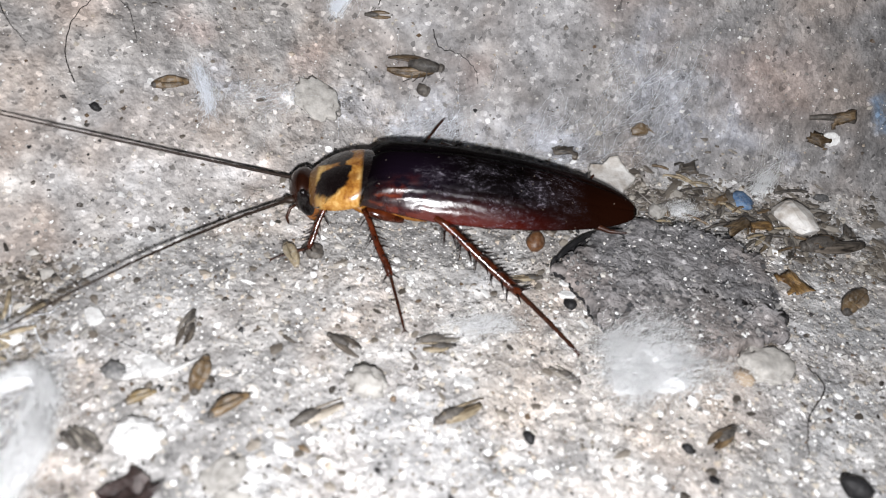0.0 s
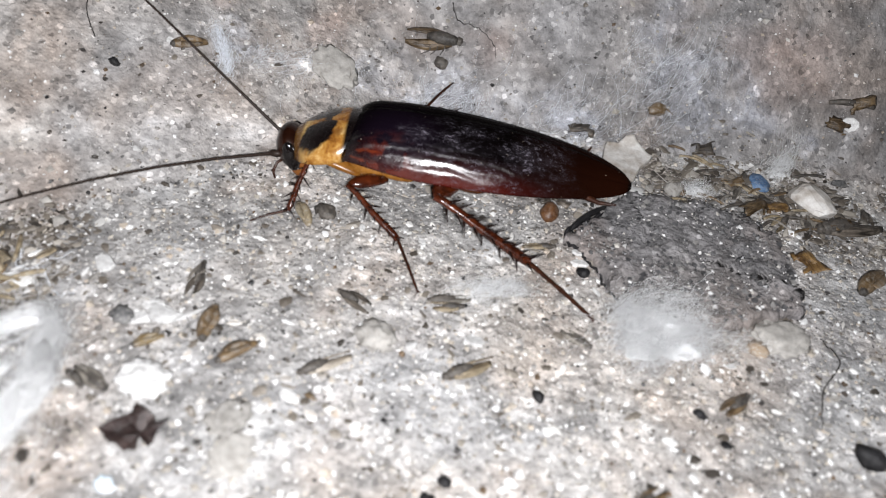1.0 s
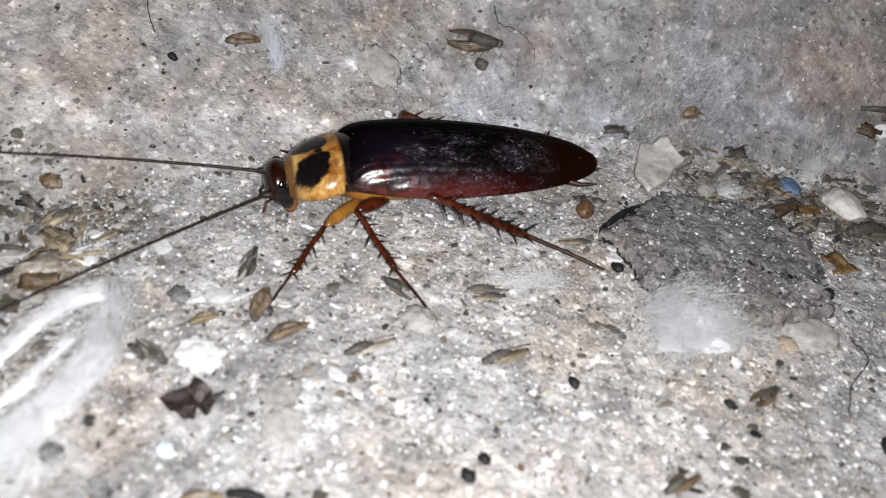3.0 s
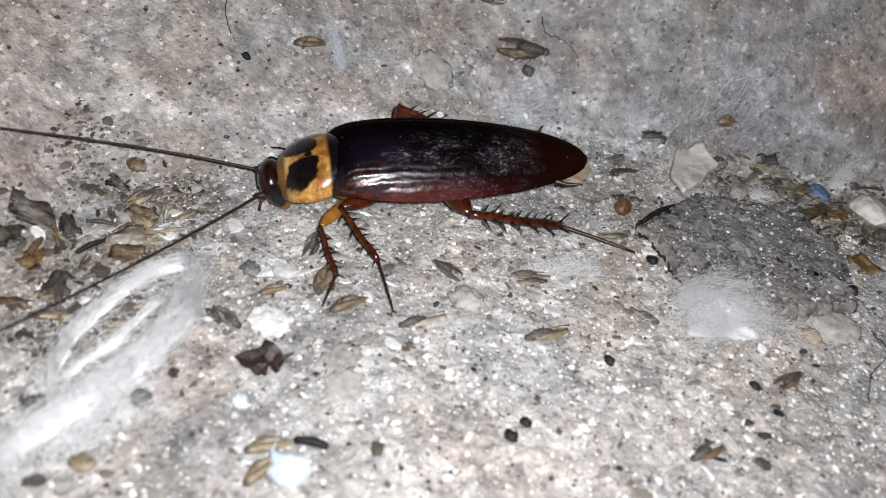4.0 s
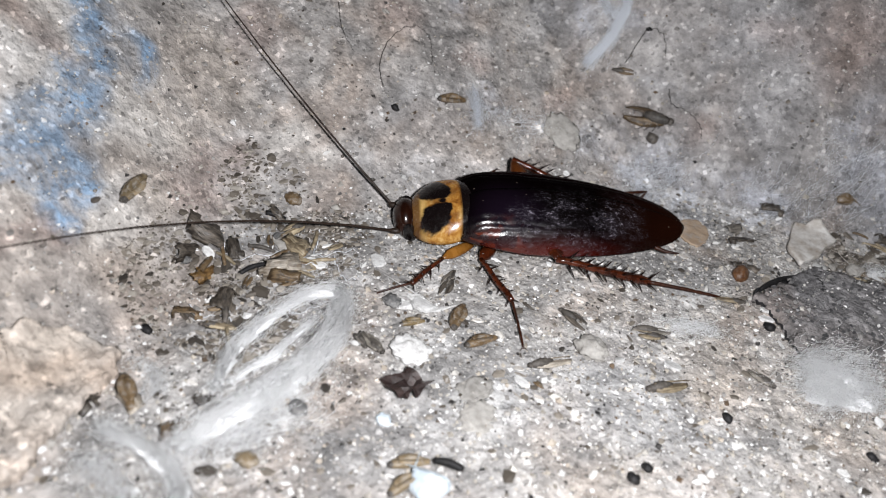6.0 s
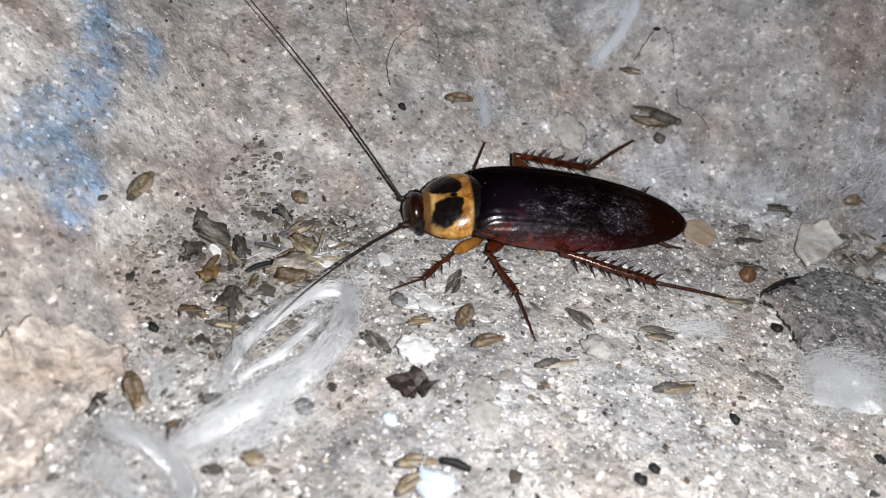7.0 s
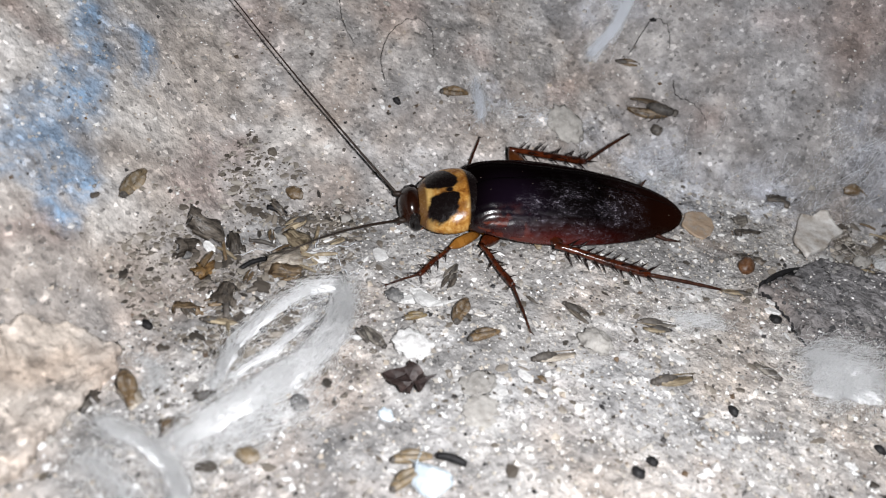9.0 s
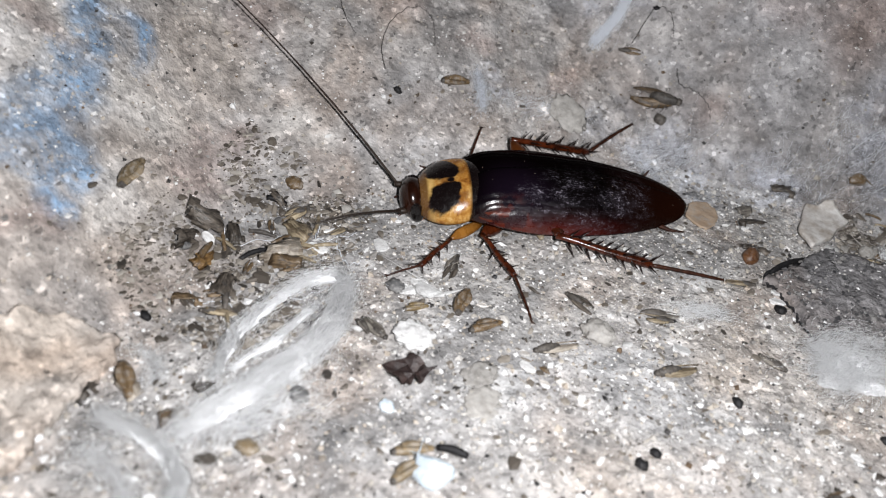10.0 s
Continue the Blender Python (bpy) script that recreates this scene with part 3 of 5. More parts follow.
rng = random.Random(4)
legs = []
for which, (hip, f, s, t, fat) in LEG_SIZES.items():
    for side in (1, -1):
        k = {"front": 0.74, "middle": 0.9, "hind": 1.3}[which]
        spot = Vector((hip[0], side * hip[1], hip[2])) if which != "hind" or side > 0 else Vector((-5.2, -3.6, 1.4))
        cox = part("coxa", blob({"front": (2.6, 0.95, 1.05), "middle": (3.1, 0.95, 1.0), "hind": (2.9, 1.05, 1.1)}[which], 0.03, 1.0, 2), AMBER if which != "hind" else HIP, roach, "amber hip plate")
        cox.matrix_local = aim(spot + Vector((-0.4, -0.5 * side if which != "hind" else 1.8 * side, 0.75)), spot + Vector((-3.4, 0.2 * side if which != "hind" else 2.8 * side, 0.5)))
        leg = part("femur", femur(f, k * 0.82), AMBER if which == "front" else HIP if side < 0 else LEG, roach, which + " thigh of a leg, amber-brown")
        shin = part("tibia", tibia(s, k * 0.52), LEG, roach, "spiny reddish-brown shin")
        spines(shin, s, k * 0.52, 10 if which == "hind" else 7, rng)
        foot = part("tarsus", tarsus(t, k * 0.21), FOOT, roach, "thin dark jointed foot with claws")
        legs.append((which, side, spot, f, s, t, leg, shin, foot))

PIECE, PIECES = 6.4, 8
feelers = []
for side in (1, -1):
    root = Vector((13.9, 2.1 * side, 2.2))
    base = part("antenna", tube([root - Vector((0.9, 0.1 * side, 0)), root - Vector((0.4, 0, 0)), root + Vector((0.3, 0.05 * side, 0.05)), root + Vector((0.5, 0, 0))], [0.34, 0.42, 0.36, 0.2], 9), FEELER, roach, "long thin dark ringed antenna")
    rods = []
    for i in range(PIECES):
        a, b = i / PIECES, (i + 1) / PIECES
        steps = np.linspace(0, 1, 23)
        fat = [(0.195 - 0.155 * (a + (b - a) * s) ** 0.7) * (1.0 + 0.13 * (j % 2)) for j, s in enumerate(steps)]
        rods.append(part("antenna_piece", tube([(-0.12 + (PIECE + 0.24) * s, 0, 0) for s in steps], fat, 6), FEELER, base))
    feelers.append((side, root, rods))


# ---- small things on the floor ----
rng = random.Random(11)


def settle(ob, label, category, m, group=""):
    ob.matrix_world = m
    return tagged(ob, label, category, group)


def rock(tone, x, y, size, bearing, flat=0.55, wide=0.8):
    h = size / 2
    ob = mesh_object("crumb", blob((h, h * wide, h * flat), 0.13, 2.4, 4 if size > 3.5 else 3, rng.uniform(0, 50)), DRY[tone])
    settle(ob, WORDS[tone] + " crumb of plaster lying on the dusty floor", "crumb", lie(x, y, bearing, h * flat * 0.45), "plaster crumbs")


def shard(tone, x, y, size, bearing, flat=0.6, wide=0.75):
    """A broken angular chip of plaster."""
    bm = bmesh.new()
    for _ in range(16):
        v = Vector((rng.gauss(0, 1), rng.gauss(0, 1), rng.gauss(0, 1))).normalized()
        bm.verts.new((v.x * size / 2 * MM, v.y * wide * size / 2 * MM, v.z * flat * size / 2 * MM))
    bmesh.ops.convex_hull(bm, input=bm.verts)
    bmesh.ops.bevel(bm, geom=bm.edges[:], offset=0.05 * size * MM, segments=1, affect="EDGES")
    ob = mesh_object("chip", bm, DRY[tone], False)
    settle(ob, WORDS[tone] + " broken angular chip of plaster on the floor", "plaster chip", lie(x, y, bearing, size * flat * 0.22), "plaster chips")


def lump(tone, x, y, size, bearing):
    h = size / 2
    ob = mesh_object("pellet", blob((h, h * rng.uniform(0.62, 0.85), h * rng.uniform(0.5, 0.7)), 0.2, 1.3, 2, rng.uniform(0, 50)), DRY[tone])
    settle(ob, WORDS[tone] + " rough dirt pellet lying on the dusty floor", "pellet", lie(x, y, bearing, h * 0.35), "dirt pellets")


def flake(tone, x, y, size, bearing, thick=0.3, tilt=8.0, wide=0.62):
    n = 9
    rim = [(size / 2 * rng.uniform(0.72, 1.05) * math.cos(2 * math.pi * i / n + rng.uniform(-0.2, 0.2)), size / 2 * wide * rng.uniform(0.7, 1.1) * math.sin(2 * math.pi * i / n)) for i in range(n)]
    rings = []
    for z, k in ((-thick / 2, 0.93), (0, 1.0), (thick / 2, 0.92)):
        rings.append([(a * k * MM, b * k * MM, (z + 0.16 * size * 0.12 * math.sin(3 * a / size) + rng.uniform(-0.04, 0.04)) * MM) for a, b in rim])
    ob = mesh_object("flake", loft(rings), DRY[tone], False)
    settle(ob, WORDS[tone] + " thin flake of old paint on the floor", "flake", lie(x, y, bearing, 0.25 * thick + 0.1, tilt * rng.choice((-1, 1))), "paint flakes")


def stick(tone, x, y, size, bearing, fat=0.34):
    pts = [(size * (s - 0.5), 0.09 * size * math.sin(2.2 * s + 1), 0.25 + 0.06 * size * math.sin(3 * s)) for s in np.linspace(0, 1, 9)]
    ob = mesh_object("twig", tube(pts, [fat * (0.7 + 0.5 * math.sin(math.pi * (0.15 + 0.75 * s)) + rng.uniform(-0.12, 0.12)) for s in np.linspace(0, 1, 9)], 7), DRY[tone])
    settle(ob, WORDS[tone] + " dry bent twig lying on the floor", "twig", lie(x, y, bearing, 0.1), "twigs")


def wing_case(length, wide, droop, side):
    """A dry folded wing of a small insect: a tapered bowed sheet along x."""
    bm = bmesh.new()
    rows = []
    for u in np.linspace(0, 1, 10):
        w = wide * (0.25 + math.sin(math.pi * min(1, 0.12 + 0.86 * u)) ** 0.8)
        rows.append([bm.verts.new((length * u * MM, side * w * v * MM, (droop * (1 - v ** 2) * (1 - 0.55 * u) + 0.14) * MM)) for v in (0, 0.35, 0.7, 1.0)])
    for a, b in zip(rows, rows[1:]):
        for i in range(3):
            bm.faces.new((a[i], b[i], b[i + 1], a[i + 1]) if side < 0 else (a[i + 1], b[i + 1], b[i], a[i]))
    return bm


def husk(tone, x, y, size, bearing):
    """A dried-up small fly: dark head, thin body, two folded wings."""
    ob = tagged(new("dead_fly"), WORDS[tone] + " dried-up dead fly with folded wings on the floor", "dead fly", "dead flies")
    k = size / 5.0
    part("body", tube([(-2.3 * k + 2.6 * k * s, 0, 0.40 * k) for s in np.linspace(0, 1, 9)], [0.42 * k * (0.35 + math.sin(math.pi * (0.1 + 0.8 * s))) * (1 + 0.1 * (i % 2)) for i, s in enumerate(np.linspace(0, 1, 9))], 8), DRY["dark"], ob)
    skull = part("head", blob((0.34 * k, 0.40 * k, 0.34 * k), 0.12, 1.2, 1), DRY["dark"], ob, "dark shrunken head")
    skull.matrix_local = pose(-0.0024 * k, 0, 0.00042 * k)
    for side in (1, -1):
        w = part("wing", wing_case(rng.uniform(3.2, 4.5) * k, rng.uniform(0.5, 0.75) * k, rng.uniform(0.35, 0.7) * k, side), PAPER[tone], ob, "papery folded wing")
        w.matrix_local = pose(-0.0018 * k, 0, 0.0001 * k, 0, 0, side * rng.uniform(0.5, 9.0))
        skin = w.modifiers.new("thickness", "SOLIDIFY")
        skin.thickness = 0.00006
    for i in range(3):
        part("leg", tube([(-1.2 * k + 0.5 * i * k, 0, 0.3 * k), (-1.3 * k + 0.6 * i * k, (0.8 + 0.2 * i) * k, 0.45 * k), (-1.0 * k + 0.8 * i * k, (1.3 + 0.1 * i) * k, 0.05 * k)], [0.06 * k, 0.05 * k, 0.03 * k], 4), DRY["dark"], ob)
    ob.matrix_world = lie(x, y, bearing + 180 * rng.choice((0, 1)), 0.05, rng.uniform(-18, 18))


def pupa(tone, x, y, size, bearing):
    """An empty insect case: a ringed blunt spindle with a darker cap."""
    ob = tagged(new("pupa_case"), WORDS[tone] + " ringed insect case lying on the floor", "insect case", "insect cases")
    s15 = np.linspace(0, 1, 17)
    fat = 0.19 * size
    part("shell", tube([(size * (s - 0.5), 0.05 * size * math.sin(3 * s), fat * 0.7) for s in s15], [fat * max(0.16, math.sin(math.pi * (0.06 + 0.86 * s)) ** 0.55) * (1 + 0.05 * (i % 2)) * (1.08 - 0.35 * s) for i, s in enumerate(s15)], 12, 0.72), DRY[tone], ob)
    cap = part("cap", blob((0.10 * size, 0.11 * size, 0.10 * size), 0.1, 1.2, 1), DRY["dark"], ob, "dark brown cap")
    cap.matrix_local = pose(-0.46 * size * MM, 0.004 * size * MM, fat * 0.7 * MM)
    for side in (1, -1):
        w = part("wing_pad", wing_case(0.62 * size, 0.13 * size, 0.06 * size, side), DRY[tone], ob)
        w.matrix_local = pose(-0.30 * size * MM, side * 0.05 * size * MM, fat * 1.0 * MM, side * 24, 3, 0)
        skin = w.modifiers.new("thickness", "SOLIDIFY")
        skin.thickness = 0.00006
    ob.matrix_world = lie(x, y, bearing, 0.0, rng.uniform(-12, 12))


def leaf(tone, x, y, size, bearing):
    """A crumpled scrap of dead leaf."""
    bm = bmesh.new()
    bmesh.ops.create_grid(bm, x_segments=6, y_segments=5, size=0.5)
    for v in bm.verts:
        a = v.co * 3.1 + Vector((x, y, 1))
        r = v.co.length
        v.co.x += 0.10 * noise.noise(a * 1.3)
        v.co.y += 0.10 * noise.noise(a * 1.3 + Vector((7, 0, 0)))
        v.co.z = 0.24 + 0.42 * noise.noise(a * 1.0) + 0.12 * noise.noise(a * 2.7) + 0.3 * max(0, v.co.x) * r
        v.co *= size * MM * (0.82 + 0.3 * noise.noise(a * 0.8))
    bmesh.ops.delete(bm, geom=[f for f in bm.faces if f.calc_center_median().xy.length > 0.47 * size * MM * (1 + 0.35 * noise.noise(f.calc_center_median() * 900))], context="FACES")
    ob = mesh_object("leaf_scrap", bm, DRY[tone], False)
    skin = ob.modifiers.new("thickness", "SOLIDIFY")
    skin.thickness = 0.00012
    settle(ob, "dark plum crumpled scrap of dead leaf on the floor", "leaf scrap", lie(x, y, bearing, 0.25))


def scrap(tone, x, y, size, bearing):
    """A curled torn bit of dry skin or leaf, like half a shell."""
    bm = bmesh.new()
    bmesh.ops.create_grid(bm, x_segments=8, y_segments=6, size=0.5)
    seed = Vector((x, y, size))
    torn = []
    for v in bm.verts:
        a = v.co.copy()
        rim = 2 * max(abs(a.x), abs(a.y))
        v.co.x += 0.12 * noise.noise(a * 3 + seed)
        v.co.y = 0.62 * (a.y + 0.14 * noise.noise(a * 3 - seed))
        v.co.z = 0.30 - 0.75 * a.y * a.y - 0.25 * a.x * a.x + 0.16 * noise.noise(a * 2.6 + seed) + 0.07 * noise.noise(a * 7 + seed)
        v.co *= size * MM
        if rim * (1 + 0.5 * noise.noise(a * 2.2 + 2 * seed)) > 0.98:
            torn.append(v)
    bmesh.ops.delete(bm, geom=torn, context="VERTS")
    ob = mesh_object("scrap", bm, PAPER[tone])
    skin = ob.modifiers.new("thickness", "SOLIDIFY")
    skin.thickness = 0.00009
    settle(ob, WORDS[tone] + " curled torn scrap of dry skin in the dirt", "scrap", lie(x, y, bearing, 0.0, rng.uniform(-25, 25)), "dry scraps")


def strand(name, label, category, pts, fat, material, lift=0.25):
    """A hair or crack-thin thread laid over the ground through places in mm."""
    smooth = []
    n = len(pts)
    for s in np.linspace(0, n - 1, 8 * (n - 1) + 1):
        i = min(int(s), n - 2)
        p0, p1, p2, p3 = (pts[max(0, min(n - 1, i + k))] for k in (-1, 0, 1, 2))
        u = s - i
        smooth.append([0.5 * (2 * b + (c - a) * u + (2 * a - 5 * b + 4 * c - d) * u * u + (3 * b - a - 3 * c + d) * u ** 3) for a, b, c, d in zip(p0, p1, p2, p3)])
    rods = [(x, y, surface(x, y) + lift * (0.5 + 0.5 * math.sin(1.7 * i)) + fat) for i, (x, y) in enumerate(smooth)]
    ob = mesh_object(name, tube(rods, [fat * (1 - 0.5 * i / len(rods)) for i in range(len(rods))], 5), material)
    return tagged(ob, label, category)


def fibres(name, count, spine, girth, seed, parent, fat=0.02, material=None, curl=1.0, height=0.6):
    """A wisp of fine fibres that drift along a bent line of places in mm, denser towards the line."""
    r = np.random.default_rng(seed)
    line = np.array(spine, float)
    marks = np.linspace(0, 1, len(line))
    steps = 11
    reach = min(0.9, 8.0 / np.linalg.norm(np.diff(line, axis=0), axis=1).sum())
    stray = np.where(r.random(count) < 0.16, 3.0, 1.0)
    s = r.uniform(-0.04, 1.04, count)
    run = r.choice((-1.0, 1.0), count) * r.uniform(0.25, 1.0, count) * reach / stray
    side, along = r.normal(0, 0.36 * girth, count), r.normal(0, 0.3 * girth, count)
    up = np.abs(r.normal(0, 0.6, count)) * girth * height
    veer, drift, climb = (r.normal(0, 0.045 * girth * curl, count) * stray for _ in range(3))
    thick = fat * r.choice((0.5, 0.7, 0.9, 1.3), count)
    loop, phase, pace = np.abs(r.normal(0, 0.24 * girth * curl, count)), r.uniform(0, 6.28, count), r.uniform(0.25, 0.95, count) * r.choice((-1.0, 1.0), count)
    rings = []
    for k in range(steps):
        at_s = np.clip(s + run * k / (steps - 1), 0, 1)
        x, y = (np.interp(at_s, marks, line[:, i]) for i in (0, 1))
        ax, ay = (np.interp(np.clip(at_s + 0.04, 0, 1), marks, line[:, i]) - np.interp(np.clip(at_s - 0.04, 0, 1), marks, line[:, i]) for i in (0, 1))
        long = np.hypot(ax, ay) + 1e-9
        ax, ay = ax / long, ay / long
        bow, lean = side + loop * np.cos(phase + pace * k), along + loop * np.sin(phase + pace * k)
        x, y = x + ax * lean - ay * bow, y + ay * lean + ax * bow
        z = ground(x, y) + np.maximum(0.08, 0.2 * girth * height + up * np.exp(-(side / (1.3 * girth)) ** 2))
        w = thick * (1.1 - 0.75 * k / steps)
        rings.append(np.stack([np.stack([x + w * ox, y + w * oy, z + w * oz], -1) for ox, oy, oz in ((1, 0, 0), (-0.5, 0.87, 0.3), (-0.5, -0.5, 1))], 1))
        veer, drift, climb = (0.8 * v + r.normal(0, 0.045 * girth * curl, count) * stray for v in (veer, drift, climb))
        side, along, up = side + veer, along + drift, np.abs(up + 0.6 * climb * height)
    points = np.stack(rings, 1).reshape(-1, 3) * MM
    first = (np.arange(count)[:, None] * steps + np.arange(steps - 1)[None, :]).reshape(-1, 1) * 3
    quads = np.concatenate([np.concatenate([first + i, first + (i + 1) % 3, first + 3 + (i + 1) % 3, first + 3 + i], 1) for i in range(3)])
    ob = plain_mesh(name, points.tolist(), quads.tolist(), material or COTTON, True)
    ob.parent = parent
    return ob


def batting(spine, girth, height, parent):
    """The packed core of a wisp: a low lumpy roll along its line."""
    line = np.array(spine, float)
    marks = np.linspace(0, 1, len(line))
    rings = []
    for s in np.linspace(0, 1, 40):
        x, y = (np.interp(s, marks, line[:, i]) for i in (0, 1))
        ax, ay = (np.interp(min(1, s + 0.05), marks, line[:, i]) - np.interp(max(0, s - 0.05), marks, line[:, i]) for i in (0, 1))
        long = math.hypot(ax, ay)
        ring = []
        for a in (2 * math.pi * k / 22 for k in range(22)):
            lump = 1 + 0.9 * noise.fractal(Vector((x, y, 2.0)) * 0.45 + Vector((math.cos(a), math.sin(a), 0)) * 0.8, 0.7, 2.0, 4)
            out = 0.64 * girth * max(0.2, lump) * max(0.05, math.sin(math.pi * s)) ** 0.5
            px, py = x - ay / long * out * math.cos(a), y + ax / long * out * math.cos(a)
            ring.append((px * MM, py * MM, (float(ground(px, py)) + 0.1 + height * out * (0.30 + 0.55 * math.sin(a))) * MM))
        rings.append(ring)
    return part("core", loft(rings), COTTON_CORE, parent)


def tuft(label, seed, *wisps, material=None, name="cotton_tuft", category="cotton tuft"):
    """A tuft laid together of a few wisps: each a count, a girth, a height and the places that it runs through."""
    ob = tagged(new(name), label, category)
    for i, (count, girth, height, *spine) in enumerate(wisps):
        fibres("wisp", int((0.8 if material is None else 1.35) * count), spine, girth, seed * 10 + i, ob, 0.021 if material is None else 0.017, material, 1.0, height)
        if material is None and height > 0.85:
            batting(spine, girth, 0.8 * height, ob)
    return ob


def slab(name, label, category, rim, lift, material, rough=0.5, follow=False, rag=0.9):
    """A thin broken plate over the ground with an uneven rim, in mm."""
    bm = bmesh.new()
    n = len(rim)
    edge = []
    for i in range(n):
        a, b = rim[i], rim[(i + 1) % n]
        for s in np.linspace(0, 1, 15)[:-1]:
            x, y = a[0] + (b[0] - a[0]) * s, a[1] + (b[1] - a[1]) * s
            edge.append((x + rag * noise.fractal(Vector((x, y, 7)) * 0.6, 0.6, 2.0, 4), y + rag * noise.fractal(Vector((x, y, 17)) * 0.6, 0.6, 2.0, 4)))
    cx, cy = sum(p[0] for p in edge) / len(edge), sum(p[1] for p in edge) / len(edge)
    rings = []
    for k, h in ((1.01, -0.5), (1.0, 0.55), (0.975, 0.92), (0.93, 1.0), *((s, 1.0) for s in np.linspace(0.9, 0.02, 64))):
        ring = []
        for x, y in edge:
            px, py = cx + (x - cx) * k, cy + (y - cy) * k
            bump = rough * noise.fractal(Vector((px, py, 3)) * 0.4, 0.8, 2.2, 4) if h > 0.9 else 0.0
            ring.append((px * MM, py * MM, (float(ground(px, py)) + (relief(px, py) if follow else 0.0) + lift * h + 0.55 * bump) * MM))
        rings.append(ring)
    ob = mesh_object(name, loft(rings), material)
    return tagged(ob, label, category)


def plate(name, label, category, rim, thick, material, lift=0.3):
    """A flat broken flake with sharp corners that lies over the ground, in mm."""
    edge = []
    for a, b in zip(rim, rim[1:] + rim[:1]):
        for s in np.linspace(0, 1, 7)[:-1]:
            x, y = a[0] + (b[0] - a[0]) * s, a[1] + (b[1] - a[1]) * s
            edge.append((x + 0.16 * noise.noise(Vector((x, y, 2)) * 1.3), y + 0.16 * noise.noise(Vector((x, y, 9)) * 1.3)))
    cx, cy = sum(p[0] for p in edge) / len(edge), sum(p[1] for p in edge) / len(edge)
    rings = []
    for k, h in ((0.97, 0.0), (1.0, 0.2), (1.0, 0.85), (0.975, 1.0), *((s, 1.0) for s in np.linspace(0.9, 0.03, 12))):
        ring = []
        for x, y in edge:
            px, py = cx + (x - cx) * k, cy + (y - cy) * k
            ring.append((px * MM, py * MM, (float(ground(px, py)) + lift + thick * h + 0.12 * noise.fractal(Vector((px, py, 4)) * 0.5, 0.8, 2.0, 3)) * MM))
        rings.append(ring)
    return tagged(mesh_object(name, loft(rings), material), label, category)


def within(rim, x, y):
    """Whether a place lies inside a rim, by counting the sides crossed."""
    inside = False
    for (ax, ay), (bx, by) in zip(rim, rim[1:] + rim[:1]):
        if (ay > y) != (by > y) and x < ax + (y - ay) * (bx - ax) / (by - ay):
            inside = not inside
    return inside


def scatter(name, label, material, count, sizes, region, seed, flat=0.8, wall=0.35, clump=0.0, lift=0.2, on=None, ragged=0.0):
    """Loose grains strewn over the ground; fewer cling to the walls."""
    r = np.random.default_rng(seed)
    base = np.array([(1, 0, 0), (-1, 0, 0), (0, 1, 0), (0, -1, 0), (0, 0, 1), (0, 0, -1)], float)
    tri = [(0, 2, 4), (2, 1, 4), (1, 3, 4), (3, 0, 4), (2, 0, 5), (1, 2, 5), (3, 1, 5), (0, 3, 5)]
    if ragged:
        ball = bmesh.new()
        bmesh.ops.create_icosphere(ball, subdivisions=1, radius=1.0)
        base = np.array([v.co[:] for v in ball.verts])
        tri = [tuple(v.index for v in f.verts) for f in ball.faces]
        ball.free()
    points, faces, made = [], [], 0
    while made < count:
        x, y = r.uniform(region[0], region[1]), r.uniform(region[2], region[3])
        high = float(rises(np.float64(x), np.float64(y)).max())
        if on and not within(on, x, y):
            continue
        if r.random() > (1.0 if high < 0.5 else wall):
            continue
        if clump and noise.noise(Vector((x, y, seed)) * 0.16) < r.uniform(-clump, clump):
            continue
        size = min(sizes[1], sizes[0] * math.exp(r.normal(0, 0.6)))
        turn, _ = np.linalg.qr(r.normal(size=(3, 3)))
        shape = np.exp(r.normal(0, ragged, 3)) if ragged else 1.0
        grain = (base * (size * r.uniform(0.55, 1.2, (len(base), 1))) * shape) @ turn.T
        grain[:, 2] *= flat
        spot = np.array([x, y, surface(x, y) + lift * size if not on else 1.6 + lift * size])
        start = len(points)
        points.extend(((grain + spot) * MM).tolist())
        faces.extend((a + start, b + start, c + start) for a, b, c in tri)
        made += 1
    return tagged(plain_mesh(name, points, faces, material), label, "sand" if "sand" in name else "litter", kind="stuff")


VIEW = (-62, 64, -66, 44)
scatter("pale_sand", "white and pale sparkling sand grains on the cement", SAND_PALE, 17000, (0.095, 0.6), VIEW, 1, wall=0.35)
scatter("grey_sand", "grey and tan sand grains on the cement", SAND_GREY, 28000, (0.125, 0.55), VIEW, 2, wall=0.4)
scatter("dark_sand", "black and brown specks of dirt on the cement", SAND_DARK, 8000, (0.095, 0.45), VIEW, 3, wall=0.4)
scatter("white_chip_sand", "small angular white chips of plaster on the floor", SAND_PALE, 1100, (0.17, 0.55), VIEW, 31, flat=0.5, wall=0.15, clump=0.35, lift=0.3, ragged=0.5)
scatter("brown_bit_sand", "small brown bits of dirt on the floor", LITTER, 1200, (0.16, 0.5), VIEW, 32, flat=0.6, wall=0.3, lift=0.3, ragged=0.4)
scatter("left_litter", "dark jumbled scraps of dirt in the corner", LITTER, 4200, (0.14, 0.55), (-44, -25, -40, -10), 5, flat=0.4, wall=0.6, clump=0.35, lift=0.4, ragged=0.45)
scatter("right_litter", "dark and tan scraps of dirt along the wall foot", LITTER, 2600, (0.18, 0.8), (31, 64, 13, 29), 6, flat=0.4, wall=0.12, clump=0.3, lift=0.4, ragged=0.45)
